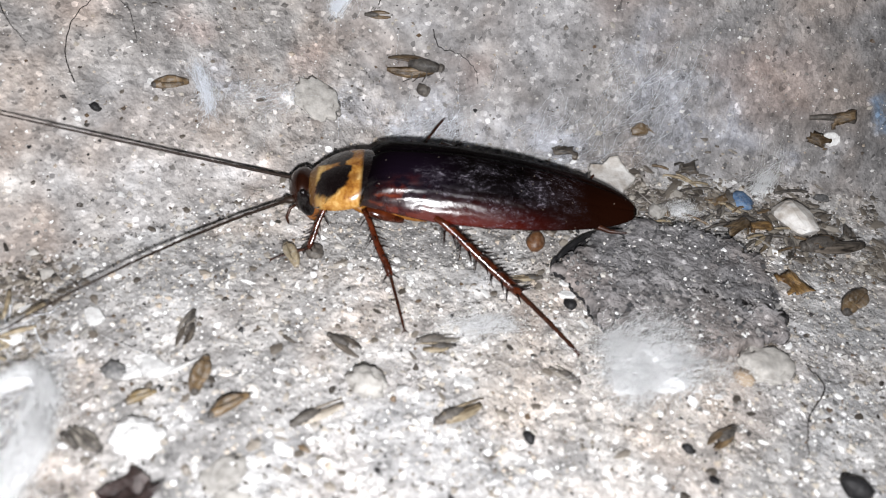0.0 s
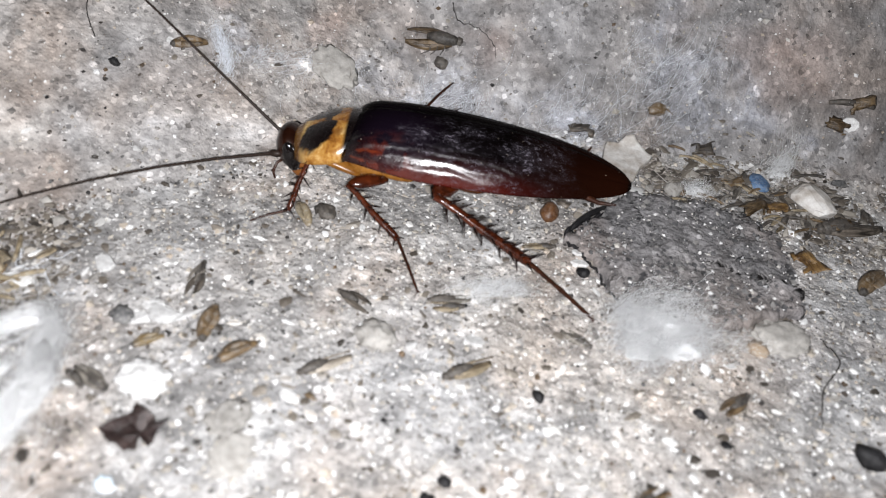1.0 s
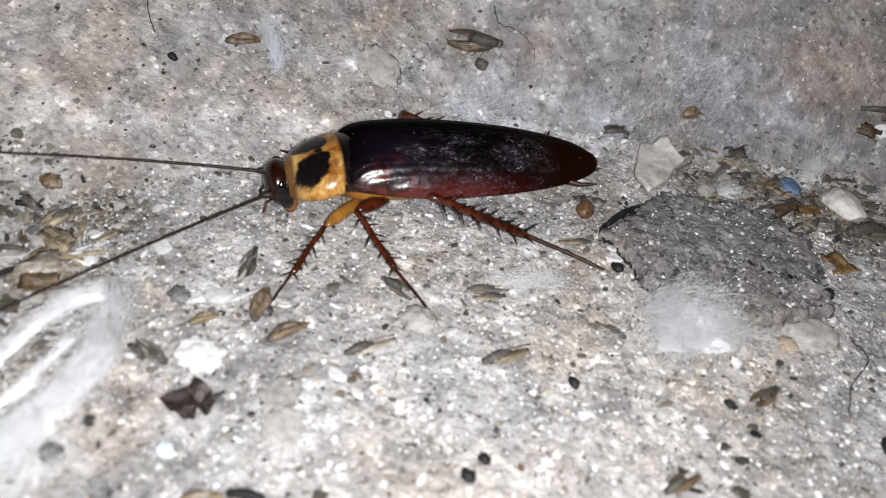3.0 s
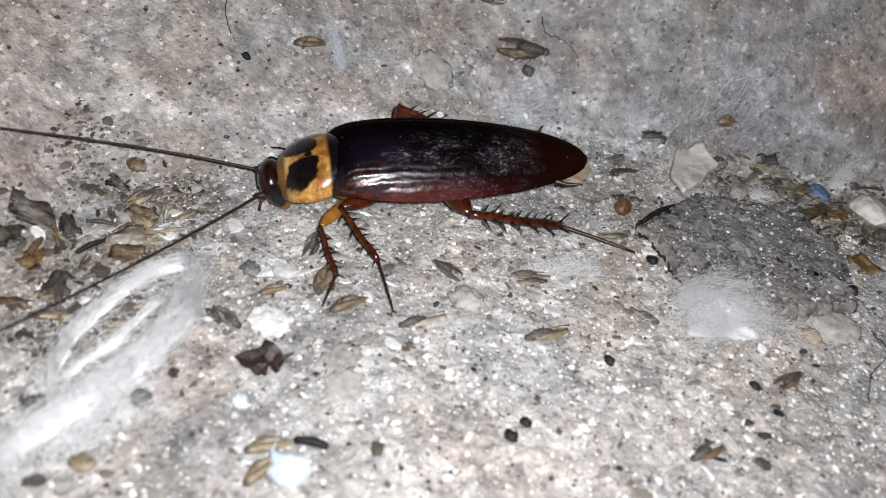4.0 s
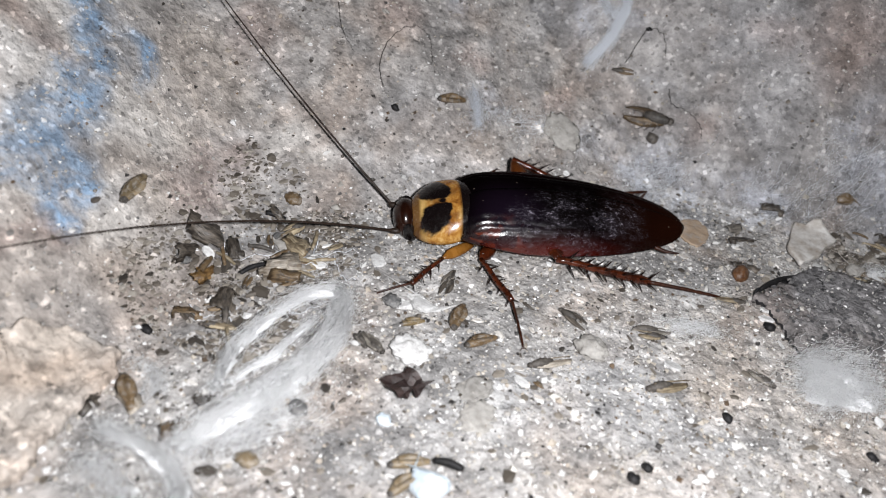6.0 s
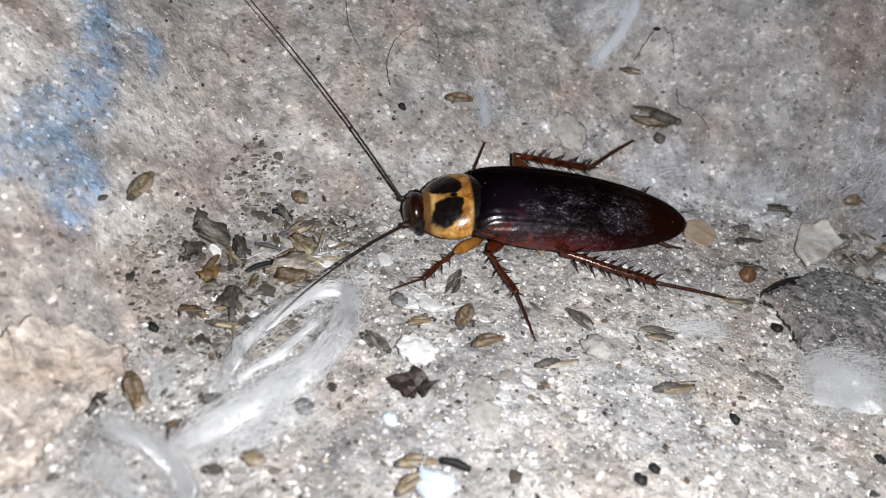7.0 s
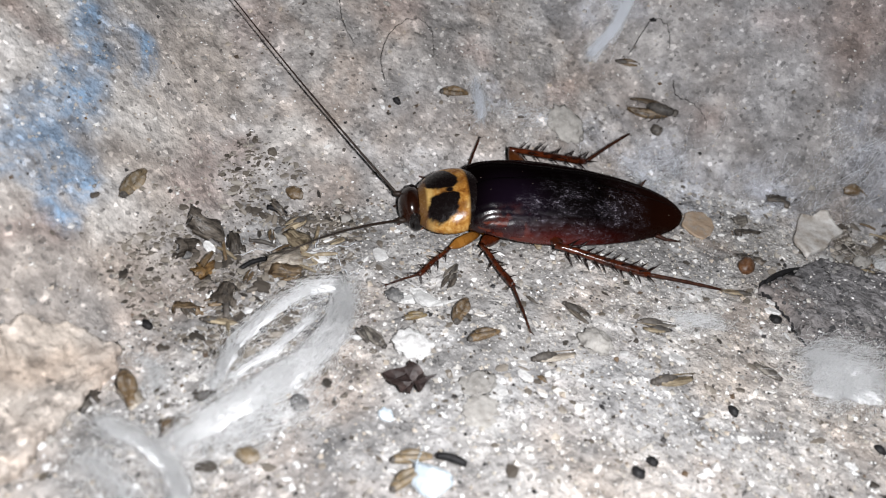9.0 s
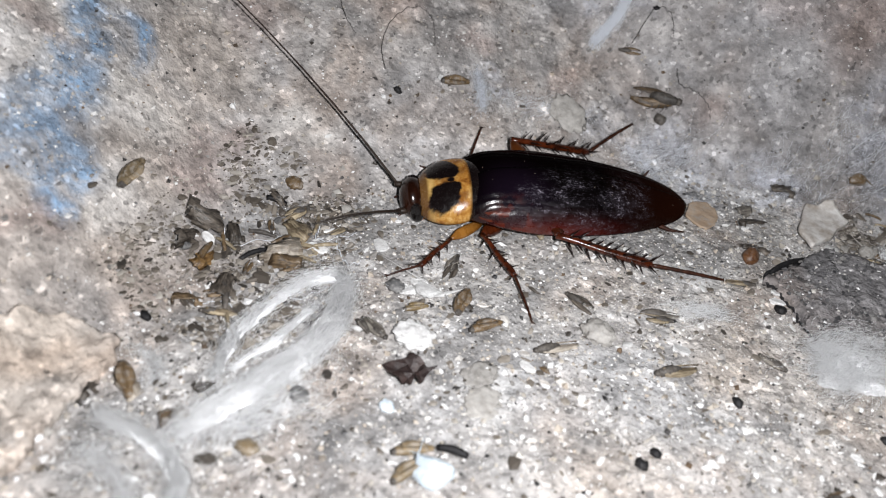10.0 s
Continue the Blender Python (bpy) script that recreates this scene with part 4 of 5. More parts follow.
scatter("thin_litter", "thin scraps of dirt strewn over the floor", LITTER, 1700, (0.17, 0.6), (-48, 62, -60, 26), 7, flat=0.4, wall=0.4, clump=0.3, lift=0.3, ragged=0.45)

MORTAR = [(22.1, 3.5), (23.9, 5.3), (28.7, 13.8), (36.6, 14.9), (43.3, 13.9), (46.9, 10.7), (47.8, -0.7), (39.5, -5.9), (32.6, -7.3), (28.5, -5.2), (26.1, -1.5)]
slab("mortar_slab", "dark grey broken slab of mortar lying on the floor", "mortar slab", MORTAR, 1.6, SLAB, 0.9)
scatter("slab_sand", "grey sand grains on the mortar slab", SAND_SLATE, 1500, (0.15, 0.5), (22, 48, -8, 15), 21, on=MORTAR)
scatter("slab_pale_sand", "white sand grains on the mortar slab", SAND_PALE, 420, (0.10, 0.45), (22, 48, -8, 15), 22, on=MORTAR)
slab("plaster_patch", "pale tan patch of old plaster at the wall foot", "plaster patch", [(-43.2, -49.0), (-40.6, -45.6), (-37.2, -44.2), (-35.6, -46.4), (-35.8, -50.0), (-35.4, -54.5), (-34.6, -58.0), (-35.5, -62.5), (-40.0, -66.0), (-48.0, -63.0), (-45.0, -57.0), (-43.5, -53.0)], 1.2, PLASTER, 0.35, follow=True, rag=0.4)
plate("flake", "flat tan flake lying on the dusty floor", "flake", [(10.4, 15.6), (11.2, 16.9), (12.6, 17.4), (14.0, 16.4), (14.6, 14.4), (14.5, 12.4), (13.6, 10.6), (12.0, 10.9), (10.4, 12.4)], 0.35, DRY["flesh"])
rock("cream", -4.3, -29.6, 4.0, 70, 0.16)
rock("cream", -2.6, -33.0, 4.6, 100, 0.12)
rock("cream", 45.0, -5.2, 6.0, 20, 0.25)
rock("cream", -10.0, 20.2, 6.0, -20, 0.16)
shard("cream", -33.0, -19.2, 4.4, 10, 0.25)
scrap("dark", -40.6, -25.2, 5.2, 20)
scrap("dark", -40.3, -29.6, 3.6, 60)
scrap("amber", -37.6, -29.8, 3.6, 75)
scrap("dark", -33.2, -32.2, 4.0, -70)
scrap("brown", -35.4, -35.5, 3.2, 30)
scrap("pale", -31.1, -23.5, 5.4, 40)
scrap("brown", -30.2, -24.6, 4.2, 20)
scrap("straw", -31.8, -18.8, 4.6, -20)
scrap("dark", -36.5, -16.2, 3.0, -15)
scrap("brown", -27.0, -49.0, 3.4, 50)
scrap("dark", -26.6, -44.6, 2.4, 40)
scrap("dark", -37.4, -24.0, 3.4, -40)
scrap("dark", -35.4, -50.4, 3.0, 85)
scrap("pale", -32.6, -47.9, 3.2, -20)
scrap("dark", 22.0, 24.9, 3.6, 10)
scrap("dark", 19.1, 15.5, 3.8, 20)
scrap("grey", 17.6, 18.4, 3.4, 50)
scrap("dark", 38.1, 26.3, 3.6, 30)
scrap("brown", 44.6, 17.6, 4.4, 40)
scrap("amber", 47.6, 18.2, 3.6, 10)
scrap("brown", 54.8, 17.2, 4.6, 25)
scrap("brown", 54.4, 31.2, 3.2, -10)
scrap("brown", 57.2, 33.0, 3.8, 40)
scrap("amber", 50.2, 8.4, 4.6, -65)
pupa("tan", -46.5, -29.5, 4.6, 105)
pupa("brown", -33.5, -47.5, 4.5, -42)
pupa("brown", -5.9, -23.3, 3.9, 50)
pupa("amber", -13.9, -24.0, 2.8, 42)
pupa("brown", -9.9, -20.3, 4.4, 95)
husk("straw", 14.6, -18.7, 5.5, 40)
husk("grey", 23.8, -11.5, 3.9, -28)
husk("dark", 2.2, -13.2, 4.1, -22)
husk("grey", 11.4, -10.3, 4.9, 21)
husk("pale", 1.8, -22.0, 5.1, 43)
husk("grey", -16.7, -29.1, 4.4, -27)
pupa("brown", 1.6, -25.9, 1.3, -19)
pupa("tan", -6.2, -41.9, 3.8, 34)
stick("black", -2.9, -40.5, 2.9, 11)
pupa("tan", -5.6, -44.2, 3.8, 66)
lump("tan", -19.5, -48.6, 2.4, -5)
husk("dark", -35.3, -35.7, 2.5, -17)
stick("dark", -33.0, -32.8, 5.1, -47)
stick("brown", -37.8, -29.2, 4.0, 108)
husk("grey", -13.4, -14.6, 3.6, 90)
husk("straw", 19.1, 1.2, 3.8, 19)
lump("rust", 19.7, 7.4, 2.9, 80)
scrap("dark", 18.9, 9.2, 1.9, 30)
scrap("dark", 20.9, 9.9, 2.2, -10)
pupa("brown", -25.3, 12.3, 4.1, 34)
husk("brown", 0.5, 28.0, 7.8, 4)
husk("brown", -4.9, 30.6, 3.2, 15)
lump("dark", 2.5, 26.5, 2.0, 5)
husk("dark", -37.9, -49.4, 2.6, -21)
husk("brown", -27.1, -49.1, 2.5, 78)
rock("white", -12.4, -28.2, 4.7, -16, 0.34)
shard("white", -14.0, -20.4, 4.6, -16, 0.22, 0.6)
shard("white", -16.0, -21.2, 3.0, 40, 0.25, 0.7)
flake("white", -15.4, -19.6, 2.4, 10)
flake("white", 14.4, -14.9, 2.3, -19)
flake("white", -0.1, -26.3, 2.2, -23)
rock("cream", 5.3, -17.5, 4.0, -22)
flake("white", 24.0, 1.7, 2.6, 13)
rock("blue", -10.8, -38.0, 1.7, -25)
shard("blue", -3.6, -43.4, 4.8, -14)
flake("white", -22.2, -16.0, 3.1, -37)
flake("white", -28.4, -20.3, 3.4, -12)
plate("paint_chip", "dirty off-white angular chip of paint with a brown stain", "paint chip", [(25.6, 23.6), (27.2, 23.9), (27.9, 25.0), (29.0, 25.3), (31.7, 22.8), (30.2, 20.3), (29.5, 17.4), (27.1, 13.8), (25.2, 16.9)], 0.8, DRY["chip"], 0.6)
leaf("plum", -10.3, -33.7, 4.4, -24)
lump("black", 21.1, -19.9, 1.4, -44)
lump("black", 13.4, -33.1, 1.4, -28)
lump("black", 14.4, -31.0, 1.3, -28)
lump("black", 24.2, -1.7, 1.7, -25)
rock("slate", -18.5, -41.3, 2.2, -16)
lump("black", -37.1, -40.0, 1.3, 3)
stick("black", -36.5, -16.3, 2.5, 20)
lump("black", -31.1, 5.5, 1.4, -9)
flake("white", -38.9, -26.9, 2.4, -1)
rock("brown", -36.0, -12.9, 2.2, 13)
rock("slate", -40.0, -30.0, 1.8, 25)
flake("pale", -31.0, -23.1, 5.6, -13, 0.25, 10)
flake("straw", -29.6, -21.6, 4.6, 30, 0.2, 14, 0.5)
stick("brown", -30.4, -22.2, 4.4, 38, 0.22)
stick("straw", -28.8, -23.4, 3.6, 15, 0.18)
stick("black", -33.6, -25.6, 3.4, 70, 0.26)
stick("dark", -35.0, -21.8, 3.2, 25, 0.22)
pupa("brown", 57.0, 7.6, 5.6, 54)
lump("black", 51.1, -18.8, 2.8, -18)
husk("brown", 39.2, -16.1, 4.6, 51)
lump("black", 36.0, -17.7, 1.2, -23)
lump("black", 38.1, -20.7, 1.0, -33)
rock("bluebead", 45.8, 23.3, 3.3, -61)
shard("chip", 52.0, 20.7, 8.0, -54, 0.5, 0.7)
flake("white", 56.2, 31.4, 3.3, -10)
stick("dark", 55.7, 32.8, 5.9, 18)
rock("orange", 42.4, -7.5, 2.4, -47)
flake("white", 23.8, -0.4, 2.2, -6)
rock("dark", -4.6, -0.9, 2.7, -38)
pupa("straw", -6.6, -2.3, 4.0, -56)
rock("slate", -17.6, -21.6, 2.4, -30)
husk("dark", -13.1, -15.7, 3.7, 91)
husk("straw", 10.8, -11.4, 3.7, 18)
pupa("dark", -17.6, -29.8, 2.4, -32)
husk("dark", 56.6, 17.8, 9.4, 26)
husk("brown", 31.2, -28.2, 4.3, 50)
stick("black", 25.2, 8.2, 8.5, 56, 0.3)
stick("black", 22.6, 3.6, 3.2, -70, 0.26)
strand("rootlet", "thin black rootlet along the edge of the mortar slab", "rootlet", [(26.8, 11.0), (24.4, 7.6), (22.0, 4.6), (22.3, 2.6), (23.8, 1.4), (24.4, 0.2), (26.0, -1.6), (26.4, -3.0), (28.2, -5.0)], 0.24, DRY["black"], 0.3)


tuft("white fluffy ring-shaped tuft of cotton on the floor", 1,
     (700, 1.1, 1.0, (-26.6, -43.5), (-28.4, -37.0), (-27.7, -31.0), (-26.0, -25.5)),
     (420, 1.3, 1.0, (-27.0, -27.0), (-23.8, -23.8), (-21.0, -26.5)),
     (1500, 1.5, 1.2, (-21.8, -25.0), (-20.0, -31.0), (-20.2, -36.5), (-21.8, -42.5)),
     (420, 0.8, 1.8, (-22.4, -27.0), (-21.0, -32.0), (-21.4, -37.0), (-23.4, -42.0)),
     (260, 0.6, 1.4, (-26.0, -41.5), (-24.3, -36.1), (-23.6, -29.5)),
     (900, 1.9, 0.9, (-21.6, -40.5), (-23.6, -45.5), (-25.2, -50.5)),
     (300, 2.4, 0.3, (-18.0, -40.5), (-20.5, -45.0), (-22.0, -48.5)))
tuft("white loose tuft of cotton near the wall foot", 3,
     (1100, 1.0, 1.1, (-32.5, -52.0), (-28.4, -52.0), (-24.6, -52.8), (-22.0, -54.5), (-20.8, -58.0)),
     (420, 1.6, 0.5, (-31.0, -55.5), (-27.0, -56.5), (-23.0, -58.5)))
tuft("faint wisp of cotton beside the plaster patch", 13, (260, 1.3, 0.4, (-34.9, -43.6), (-32.4, -44.7), (-31.2, -45.8)))
tuft("white fluffy tuft of cotton against the mortar slab", 4,
     (900, 2.1, 0.9, (28.6, -7.2), (31.0, -4.6), (34.5, -3.8)),
     (1300, 2.5, 1.0, (29.0, -9.8), (32.0, -7.6), (36.0, -6.8)),
     (800, 2.1, 0.9, (29.0, -12.4), (32.0, -10.6), (36.5, -9.8)),
     (600, 2.0, 0.8, (31.0, -13.0), (33.2, -8.5), (34.0, -3.0)),
     (260, 2.0, 0.4, (35.0, -6.5), (39.0, -7.2), (44.0, -7.4)))
tuft("faint wisp of cotton on the floor", 5, (420, 2.0, 0.3, (13.2, -8.5), (15.7, -7.2), (18.0, -6.4)))
tuft("small grey ball of fluff in the dirt", 6, (420, 1.3, 1.0, (36.3, 18.4), (37.5, 18.8), (38.8, 18.6)))
tuft("small white ball of fluff in the dirt", 7, (420, 1.4, 1.0, (47.4, 25.0), (48.6, 26.2), (49.8, 27.4)))
tuft("dusty grey cobweb strand on the wall foot", 8, (700, 0.7, 0.9, (-9.0, 38.5), (-7.6, 35.2), (-8.2, 32.6), (-10.4, 29.8)), (260, 0.6, 0.7, (-11.6, 35.2), (-9.4, 34.4), (-7.4, 34.6)), material=GREY_WEB, name="cobweb", category="cobweb")
tuft("dusty grey cobweb on the slope", 9,
     (150, 2.4, 0.3, (-1.0, 21.5), (3.6, 23.4), (8.5, 24.6)),
     (90, 2.0, 0.3, (1.0, 20.0), (4.0, 20.8), (7.0, 21.0)), material=GREY_WEB, name="cobweb", category="cobweb")
tuft("thin grey cobweb on the wall foot", 10, (260, 1.2, 0.4, (-23.2, 15.6), (-21.6, 13.6), (-20.6, 12.0)), material=GREY_WEB, name="cobweb", category="cobweb")
tuft("wide thin grey cobweb along the wall", 11,
     (110, 3.0, 0.25, (18.0, 25.0), (26.0, 26.5), (34.0, 28.0)),
     (70, 2.4, 0.25, (26.0, 31.0), (31.0, 30.5), (37.0, 32.5)), material=GREY_WEB, name="cobweb", category="cobweb")
tuft("thin grey cobweb over the slope", 12, (120, 1.8, 0.3, (-18.0, 15.5), (-12.0, 19.6), (-7.0, 22.0)), material=GREY_WEB, name="cobweb", category="cobweb")

strand("hair", "dark curled hair on the wall", "hair", [(-33.7, 6.8), (-35.5, 9.0), (-36.0, 12.4), (-34.8, 16.1), (-32.0, 17.3), (-29.7, 14.4)], 0.07, HAIR)
strand("hair", "thin brown hair on the wall", "hair", [(2.4, 30.7), (3.7, 29.6), (6.4, 29.5), (8.5, 29.0), (9.3, 28.0)], 0.08, HAIR)
strand("hair", "dark bent hair on the wall", "hair", [(-5.0, 31.2), (-4.0, 33.8), (-3.3, 34.6), (-0.9, 34.4), (0.4, 32.9)], 0.08, HAIR)
strand("hair", "thin dark hair on the wall slope", "hair", [(-43.9, 11.7), (-41.6, 9.0), (-38.9, 7.7)], 0.06, HAIR)
strand("hair", "long dark hair lying along the floor", "hair", [(49.2, -4.0), (50.7, -6.8), (48.3, -11.3), (47.6, -15.6)], 0.08, HAIR)
strand("hair", "thin dark hair beside the slab", "hair", [(28.4, 14.6), (33.0, 16.6), (38.0, 16.0), (44.0, 17.0)], 0.07, HAIR)
lump("black", -3.3, 34.6, 1.0, 20)

# More of the same in the two heaps of dirt.
for _ in range(8):
    husk(rng.choice(("dark", "brown", "straw", "grey")), rng.uniform(-40, -27), rng.uniform(-37, -15), rng.uniform(2.2, 4.2), rng.uniform(0, 360))
for _ in range(9):
    stick(rng.choice(("dark", "brown", "straw")), rng.uniform(-41, -27), rng.uniform(-38, -14), rng.uniform(1.6, 3.6), rng.uniform(0, 360), 0.2)
for _ in range(14):
    husk(rng.choice(("dark", "brown", "straw", "grey")), rng.uniform(33, 61), rng.uniform(15.5, 25), rng.uniform(2.4, 4.6), rng.uniform(0, 360))
for _ in range(14):
    shard(rng.choice(("chip", "slate", "cream", "brown", "grey")), rng.uniform(30, 62), rng.uniform(16, 29), rng.uniform(1.2, 3.4), rng.uniform(0, 360))
for _ in range(4):
    shard(rng.choice(("slate", "grey", "cream", "cream")), rng.uniform(-42, -27), rng.uniform(-38, -12), rng.uniform(1.2, 2.6), rng.uniform(0, 360))
for _ in range(70):
    flake(rng.choice(("white", "white", "chip", "cream")), rng.uniform(-46, 60), rng.uniform(-60, 16), rng.uniform(0.7, 1.6), rng.uniform(0, 360), 0.18)
for _ in range(26):
    stick(rng.choice(("straw", "brown", "dark", "grey")), rng.uniform(33, 62), rng.uniform(14, 27), rng.uniform(2.0, 5.0), rng.uniform(-30, 60), 0.16)
for _ in range(40):
    shard(rng.choice(("white", "chip", "cream")), rng.uniform(-46, 60), rng.uniform(-60, 16), rng.uniform(0.7, 1.5), rng.uniform(0, 360))
for i in range(7):
    x, y = rng.uniform(-40, -27), rng.uniform(-36, -14)
    strand("fibre", "fine dusty grey fibre in the dirt", "fibre", [(x, y), (x + rng.uniform(1, 3), y + rng.uniform(-3, 3)), (x + rng.uniform(3, 6), y + rng.uniform(-3, 4))], 0.05, GREY_WEB, 0.6)


# ---- what moves: the cockroach, its legs and its antennae ----
ROACH = [
    (0, 4.96, 7.22, 1.87, 1.1, 2.2, 189.2),
    (0.5, 2.72, 6.43, 2.47, 1.1, 2.7, 185.8),
    (1, 2.02, 6.05, 2.57, 0.2, 3.7, 184.9),
    (1.5, 1.47, 6.44, 2.26, -0.8, 2.9, 182.8),
    (2, -0.95, 3.84, 2.55, -2.3, 1.8, 191.4),
    (2.2, -1.30, 2.90, 2.81, -2.0, 1.1, 192.7),
    (3.3, -3.90, 0.34, 0.92, -2.3, 1.8, 213.5),
    (3.5, -7.05, -1.90, 1.58, -4.7, 1.9, 210.4),
    (4, -9.54, -3.84, 2.05, -9.9, 5.3, 206.7),
    (4.5, -11.15, -4.46, 1.70, -12.2, 5.3, 206.2),
    (5, -11.28, -2.98, 0.65, -15.2, 2.8, 206.8),
    (5.5, -11.88, -1.70, -0.08, -16.7, 2.6, 207.7),
    (6.8, -12.35, 0.18, 0.07, -18.0, -0.1, 211.8),
    (7.5, -12.35, 0.05, 0.14, -18.4, -0.9, 212.7),
    (10, -12.29, -0.08, 0.03, -17.7, -0.8, 212.5),
]
# Left feet: seconds, ankle and claw on the ground in the room; right feet: the same beside the body.
FEET = {
    ("front", 1): [
        (0.0, -5.0, -1.5, 1.0, -8.9, -3.8, 0.2),
        (0.4, -8.2, -2.9, 1.0, -11.4, -4.9, 0.2),
        (1.6, -8.3, -3.0, 1.0, -11.4, -4.7, 0.2),
        (1.9, -9.6, -11.0, 1.0, -11.6, -12.7, 0.2),
        (2.7, -9.4, -11.0, 1.0, -11.6, -12.6, 0.2),
        (3.1, -8.0, -17.5, 1.0, -8.2, -22.1, 0.2),
        (4.0, -8.6, -20.0, 1.0, -8.6, -23.0, 0.2),
        (4.2, -14.9, -20.7, 1.0, -16.0, -23.4, 0.2),
        (5.0, -16.8, -18.6, 1.0, -19.2, -20.6, 0.2),
        (10.0, -16.4, -18.0, 1.0, -19.4, -20.8, 0.2),
    ],
    ("middle", 1): [
        (0.0, 4.6, -3.3, 1.0, 7.6, -10.2, 0.2),
        (2.4, 3.6, -4.4, 1.0, 8.0, -9.9, 0.2),
        (3.0, 1.3, -11.6, 1.0, 7.0, -16.6, 0.2),
        (3.5, 1.4, -12.6, 1.0, 6.5, -16.4, 0.2),
        (3.7, -5.4, -15.9, 1.0, -1.1, -22.6, 0.2),
        (5.8, -5.0, -15.4, 1.0, -0.8, -23.4, 0.2),
        (6.5, -5.8, -13.9, 1.0, -1.6, -19.6, 0.2),
        (10.0, -6.0, -13.6, 1.0, -1.5, -19.9, 0.2),
    ],
    ("hind", 1): [
        (0.0, 18.6, -2.3, 1.0, 26.0, -9.2, 0.2),
        (2.4, 17.9, -3.6, 1.0, 26.6, -8.8, 0.2),
        (3.1, 12.8, -0.3, 1.0, 22.0, -1.4, 0.2),
        (4.5, 12.7, -1.0, 1.0, 22.2, -0.7, 0.2),
        (5.0, 9.2, -1.9, 1.0, 18.6, 1.4, 0.2),
        (10.0, 8.3, -2.4, 1.0, 17.0, 0.7, 0.2),
    ],
    ("front", -1): [
        (0.0, 11.0, -8.5, -0.2, 14.0, -10.5, -0.8),
        (2.2, 10.0, -8.5, 0.0, 13.0, -11.0, -0.8),
        (5.0, 9.0, -6.0, 0.2, 11.5, -7.0, -0.4),
        (10.0, 8.5, -6.0, 0.6, 11.0, -7.0, 0.2),
    ],
    ("middle", -1): [
        (0.0, -1.1, -12.0, 1.2, -3.8, -17.5, 1.9),
        (2.2, -1.1, -12.0, 1.2, -3.8, -17.5, 1.9),
        (3.0, 4.4, -5.6, 0.8, -1.5, -9.0, 0.2),
        (5.8, 4.4, -5.6, 0.8, -1.5, -9.0, 0.2),
        (6.6, 4.2, -6.0, 0.8, 1.3, -12.5, 2.2),
        (10.0, 4.2, -6.0, 0.8, 1.3, -12.5, 2.2),
    ],
    ("hind", -1): [
        (0.0, -14.6, -7.2, -0.6, -20.5, -7.6, -1.0),
        (2.2, -14.6, -7.0, -0.5, -20.5, -7.4, -0.9),
        (3.0, -14.0, -3.6, 1.2, -20.0, -4.2, 0.0),
        (5.8, -14.0, -3.6, 1.2, -20.0, -4.2, 0.0),
        (6.6, -14.4, -9.9, 1.0, -21.8, -14.8, 1.6),
        (10.0, -14.4, -9.9, 1.0, -21.8, -14.8, 1.6),
    ],
}
# Antennae: seconds, bearing and rise near the root, bearing and rise towards the tip, in degrees.
LEFT_EARLY = [(0.0, 45, 6, 56, 2), (0.5, 55, 4, 70, 0), (1.0, 36, 8, 54, 4), (1.2, 64, 4, 57, 2), (1.5, 46, 9, 65, 0), (1.7, 54, 4, 50, 6), (2.0, 67, 4, 105, 38), (2.2, 64, 1, 76, 5), (3.3, 21, 7, 27, 11), (3.5, 30, 12, 42, 5), (3.7, 39, 14, 34, 10), (4.0, 48, 17, 38, 13), (4.2, 37, 17, 38, 17), (4.5, 15, 19, 37, 27)]
LEFT_LATE = [(4.8, -5, 23, 24, 29), (5.0, 50, 46, 95, 51), (5.2, 58, 29, 76, 42), (5.5, 5, 32, 82, 50), (5.7, -5, 22, 25, 29), (6.8, 60, 23, 62, 20), (7.0, 47, 22, 73, 47), (7.2, 25, 14, 39, 18), (7.5, 20, 17, 39, 9), (7.7, 12, 13, 34, 21), (8.0, 17, 18, 36, 10), (8.2, 7, 15, 36, 19), (8.5, 46, 43, 74, 52), (8.7, 40, 36, 61, 42), (9.0, 40, 33, 75, 49), (9.3, 40, 32, 67, 47), (9.5, 43, 35, 78, 50), (10.0, 46, 41, 79, 52)]
RIGHT_EARLY = [(0.0, 15, 21, 11, 20), (0.5, 6, 28, 0, 29), (1.0, -15, 38, -17, 36), (1.2, -76, 36, -79, 44), (1.5, -40, 40, -50, 40), (1.7, -11, 33, -6, 29), (2.0, 10, 14, 5, 28), (2.2, 17, 7, 27, 20), (3.3, -7, 13, 19, 20), (3.5, -10, 16, 6, 32), (3.7, 7, 13, 31, 25), (4.0, -3, 19, 25, 33), (4.2, 11, 19, 18, 33), (4.5, -23, 26, -7, 39)]
RIGHT_LATE = [(4.8, -23, 25, -9, 37), (5.0, -40, 25, -39, 29), (5.2, -42, 26, -47, 26), (5.5, -48, 27, -57, 23), (5.7, -42, 27, -55, 23), (6.8, -41, 22, -36, 24), (7.0, -51, 23, -42, 21), (7.2, -57, 23, -43, 20), (7.5, -49, 21, -54, 18), (7.7, -54, 21, -77, 20), (8.0, -60, 23, -61, 18), (8.2, -55, 22, -48, 19), (8.5, -38, 19, -29, 26), (9.0, -45, 21, -49, 21), (9.3, -41, 19, -15, 27), (9.5, -36, 18, -20, 28), (10.0, -49, 20, -36, 23)]


def at(rows, t):
    """A row of numbers between two rows, easing from one to the next."""
    for a, b in zip(rows, rows[1:]):
        if t <= b[0]:
            k = max(0.0, (t - a[0]) / (b[0] - a[0]))
            return [p + (q - p) * k for p, q in zip(a[1:], b[1:])]
    return list(rows[-1][1:])


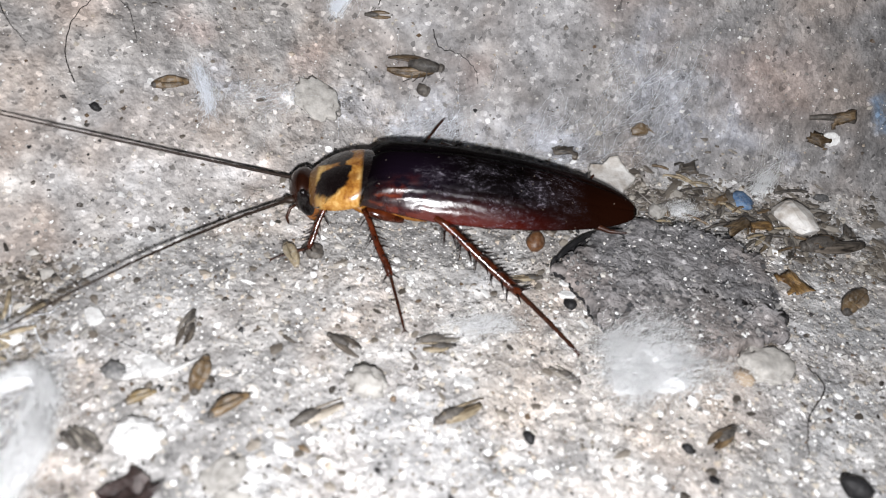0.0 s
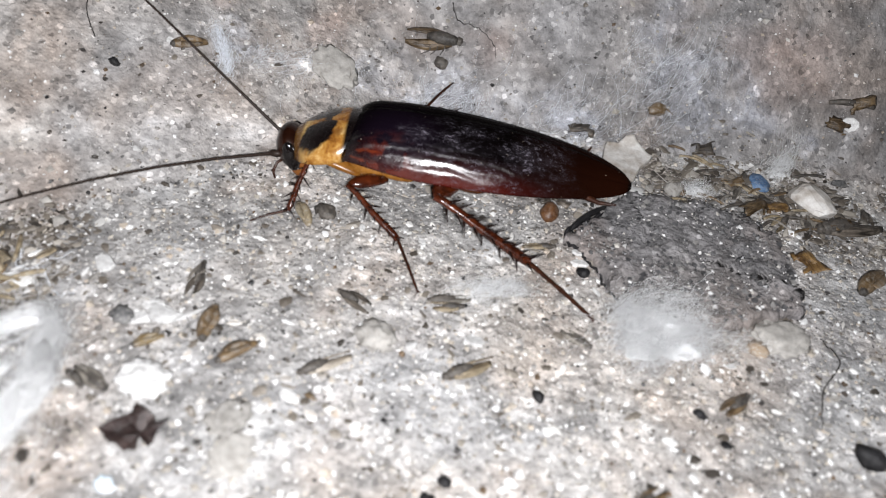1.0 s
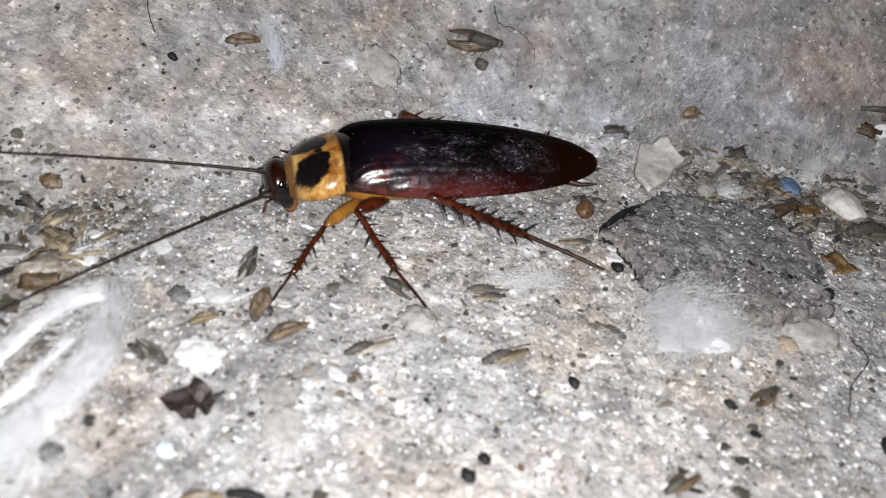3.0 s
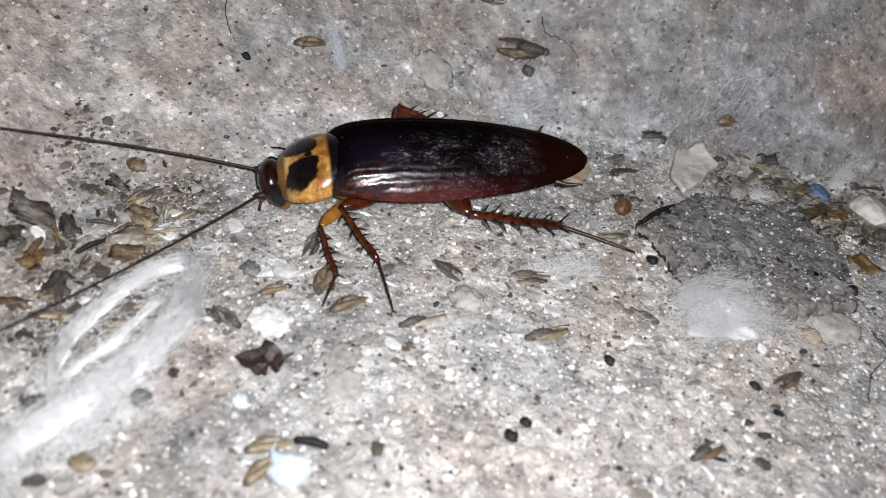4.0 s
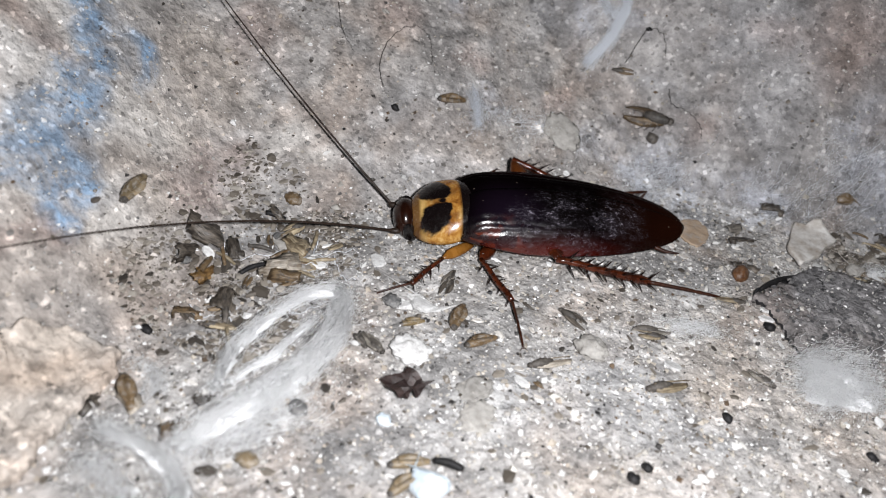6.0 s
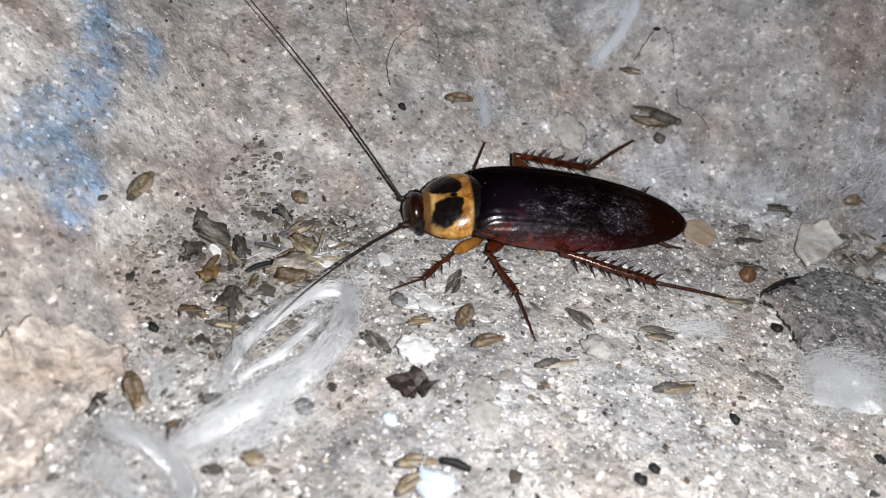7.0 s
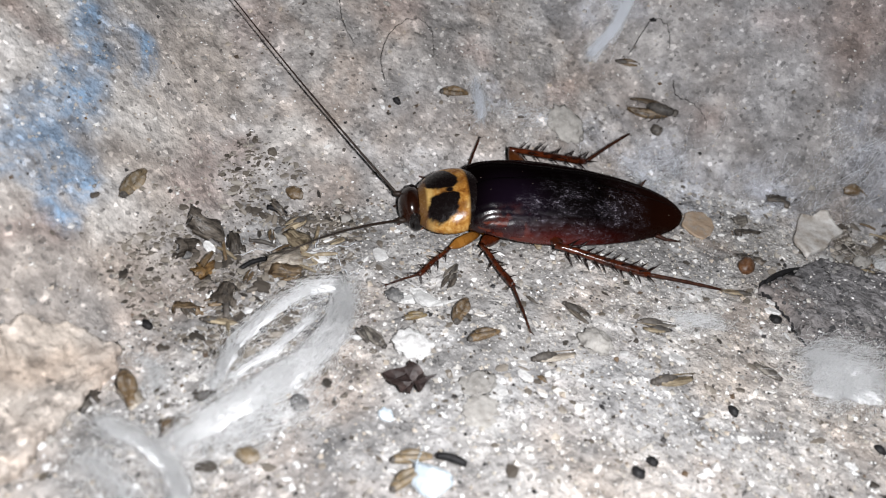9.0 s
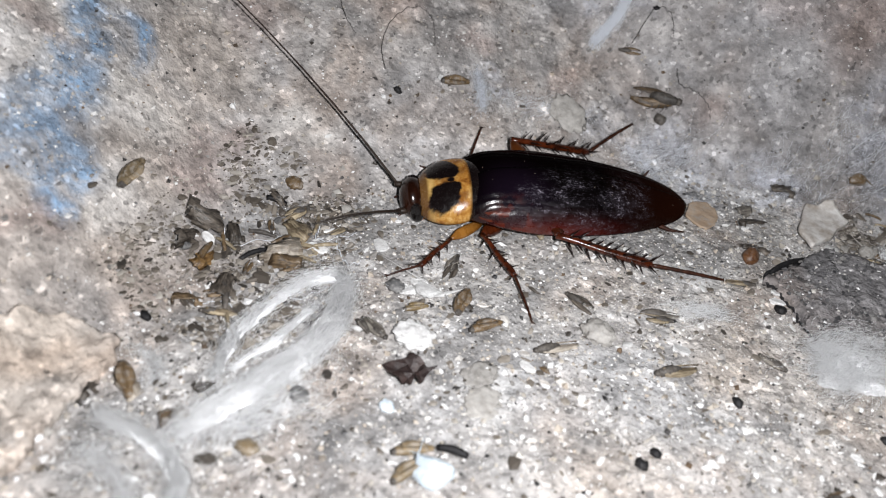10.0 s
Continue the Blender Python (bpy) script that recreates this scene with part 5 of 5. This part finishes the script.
def body_pose(t):
    x, y, z, rx, ry, rz = at(ROACH, t)
    return pose(x * MM, y * MM, z * MM, rx, ry, rz)


def knee(hip, ankle, f, s, bend):
    """Where a leg's two rods meet, on the side that bend points to."""
    way = ankle - hip
    far = max(abs(f - s) + 0.05, min(way.length, f + s - 0.05))
    way.normalize()
    along = (f * f - s * s + far * far) / (2 * far)
    out = (bend - way * bend.dot(way)).normalized()
    return hip + way * along + out * math.sqrt(max(0.0, f * f - along * along))


def motions():
    times = [i / 10 for i in range(101)]
    walk(roach, [(t, body_pose(t)) for t in times])
    for which, side, hip, f, s, foot_long, leg, shin, foot in legs:
        bend = {"front": Vector((1.0, 0.0, 0.25 if side > 0 else -0.3)), "middle": Vector((1.0, 0.2 * side, 0.3)), "hind": Vector((0.9, 0.8, 0.55)) if side > 0 else Vector((0.55, -0.8, 0.25))}[which]
        rows = {leg: [], shin: [], foot: []}
        for t in times:
            spots = at(FEET[which, side], t)
            ankle, claw = Vector(spots[:3]), Vector(spots[3:])
            if side > 0:
                back = body_pose(t).inverted()
                ankle, claw = (back @ (ankle * MM)) / MM, (back @ (claw * MM)) / MM
            joint = knee(hip, ankle, f, s, bend)
            ankle = joint + (ankle - joint).normalized() * s
            up = Vector((0, 0.3 * side, 1))
            thigh = aim(hip, joint, up)
            rows[leg].append((t, thigh))
            rows[shin].append((t, aim(joint, ankle, up)))
            rows[foot].append((t, aim(ankle, claw, up)))
        for ob, keys in rows.items():
            walk(ob, keys)
    for side, root, rods in feelers:
        sway = LEFT_EARLY + LEFT_LATE if side > 0 else RIGHT_EARLY + RIGHT_LATE
        rows = [[] for _ in rods]
        for t in times:
            a1, e1, a2, e2 = at(sway, t)
            spot = root.copy()
            for i in range(PIECES):
                k = min(1.15, max(-0.15, ((i + 0.5) / PIECES - 0.12) / 0.6))
                a, e = radians(a1 + (a2 - a1) * k), radians(e1 + (e2 - e1) * k)
                tip = spot + PIECE * Vector((math.cos(a) * math.cos(e), math.sin(a) * math.cos(e), math.sin(e)))
                rows[i].append((t, aim(spot, tip)))
                spot = tip
        for ob, keys in zip(rods, rows):
            walk(ob, keys)


motions()
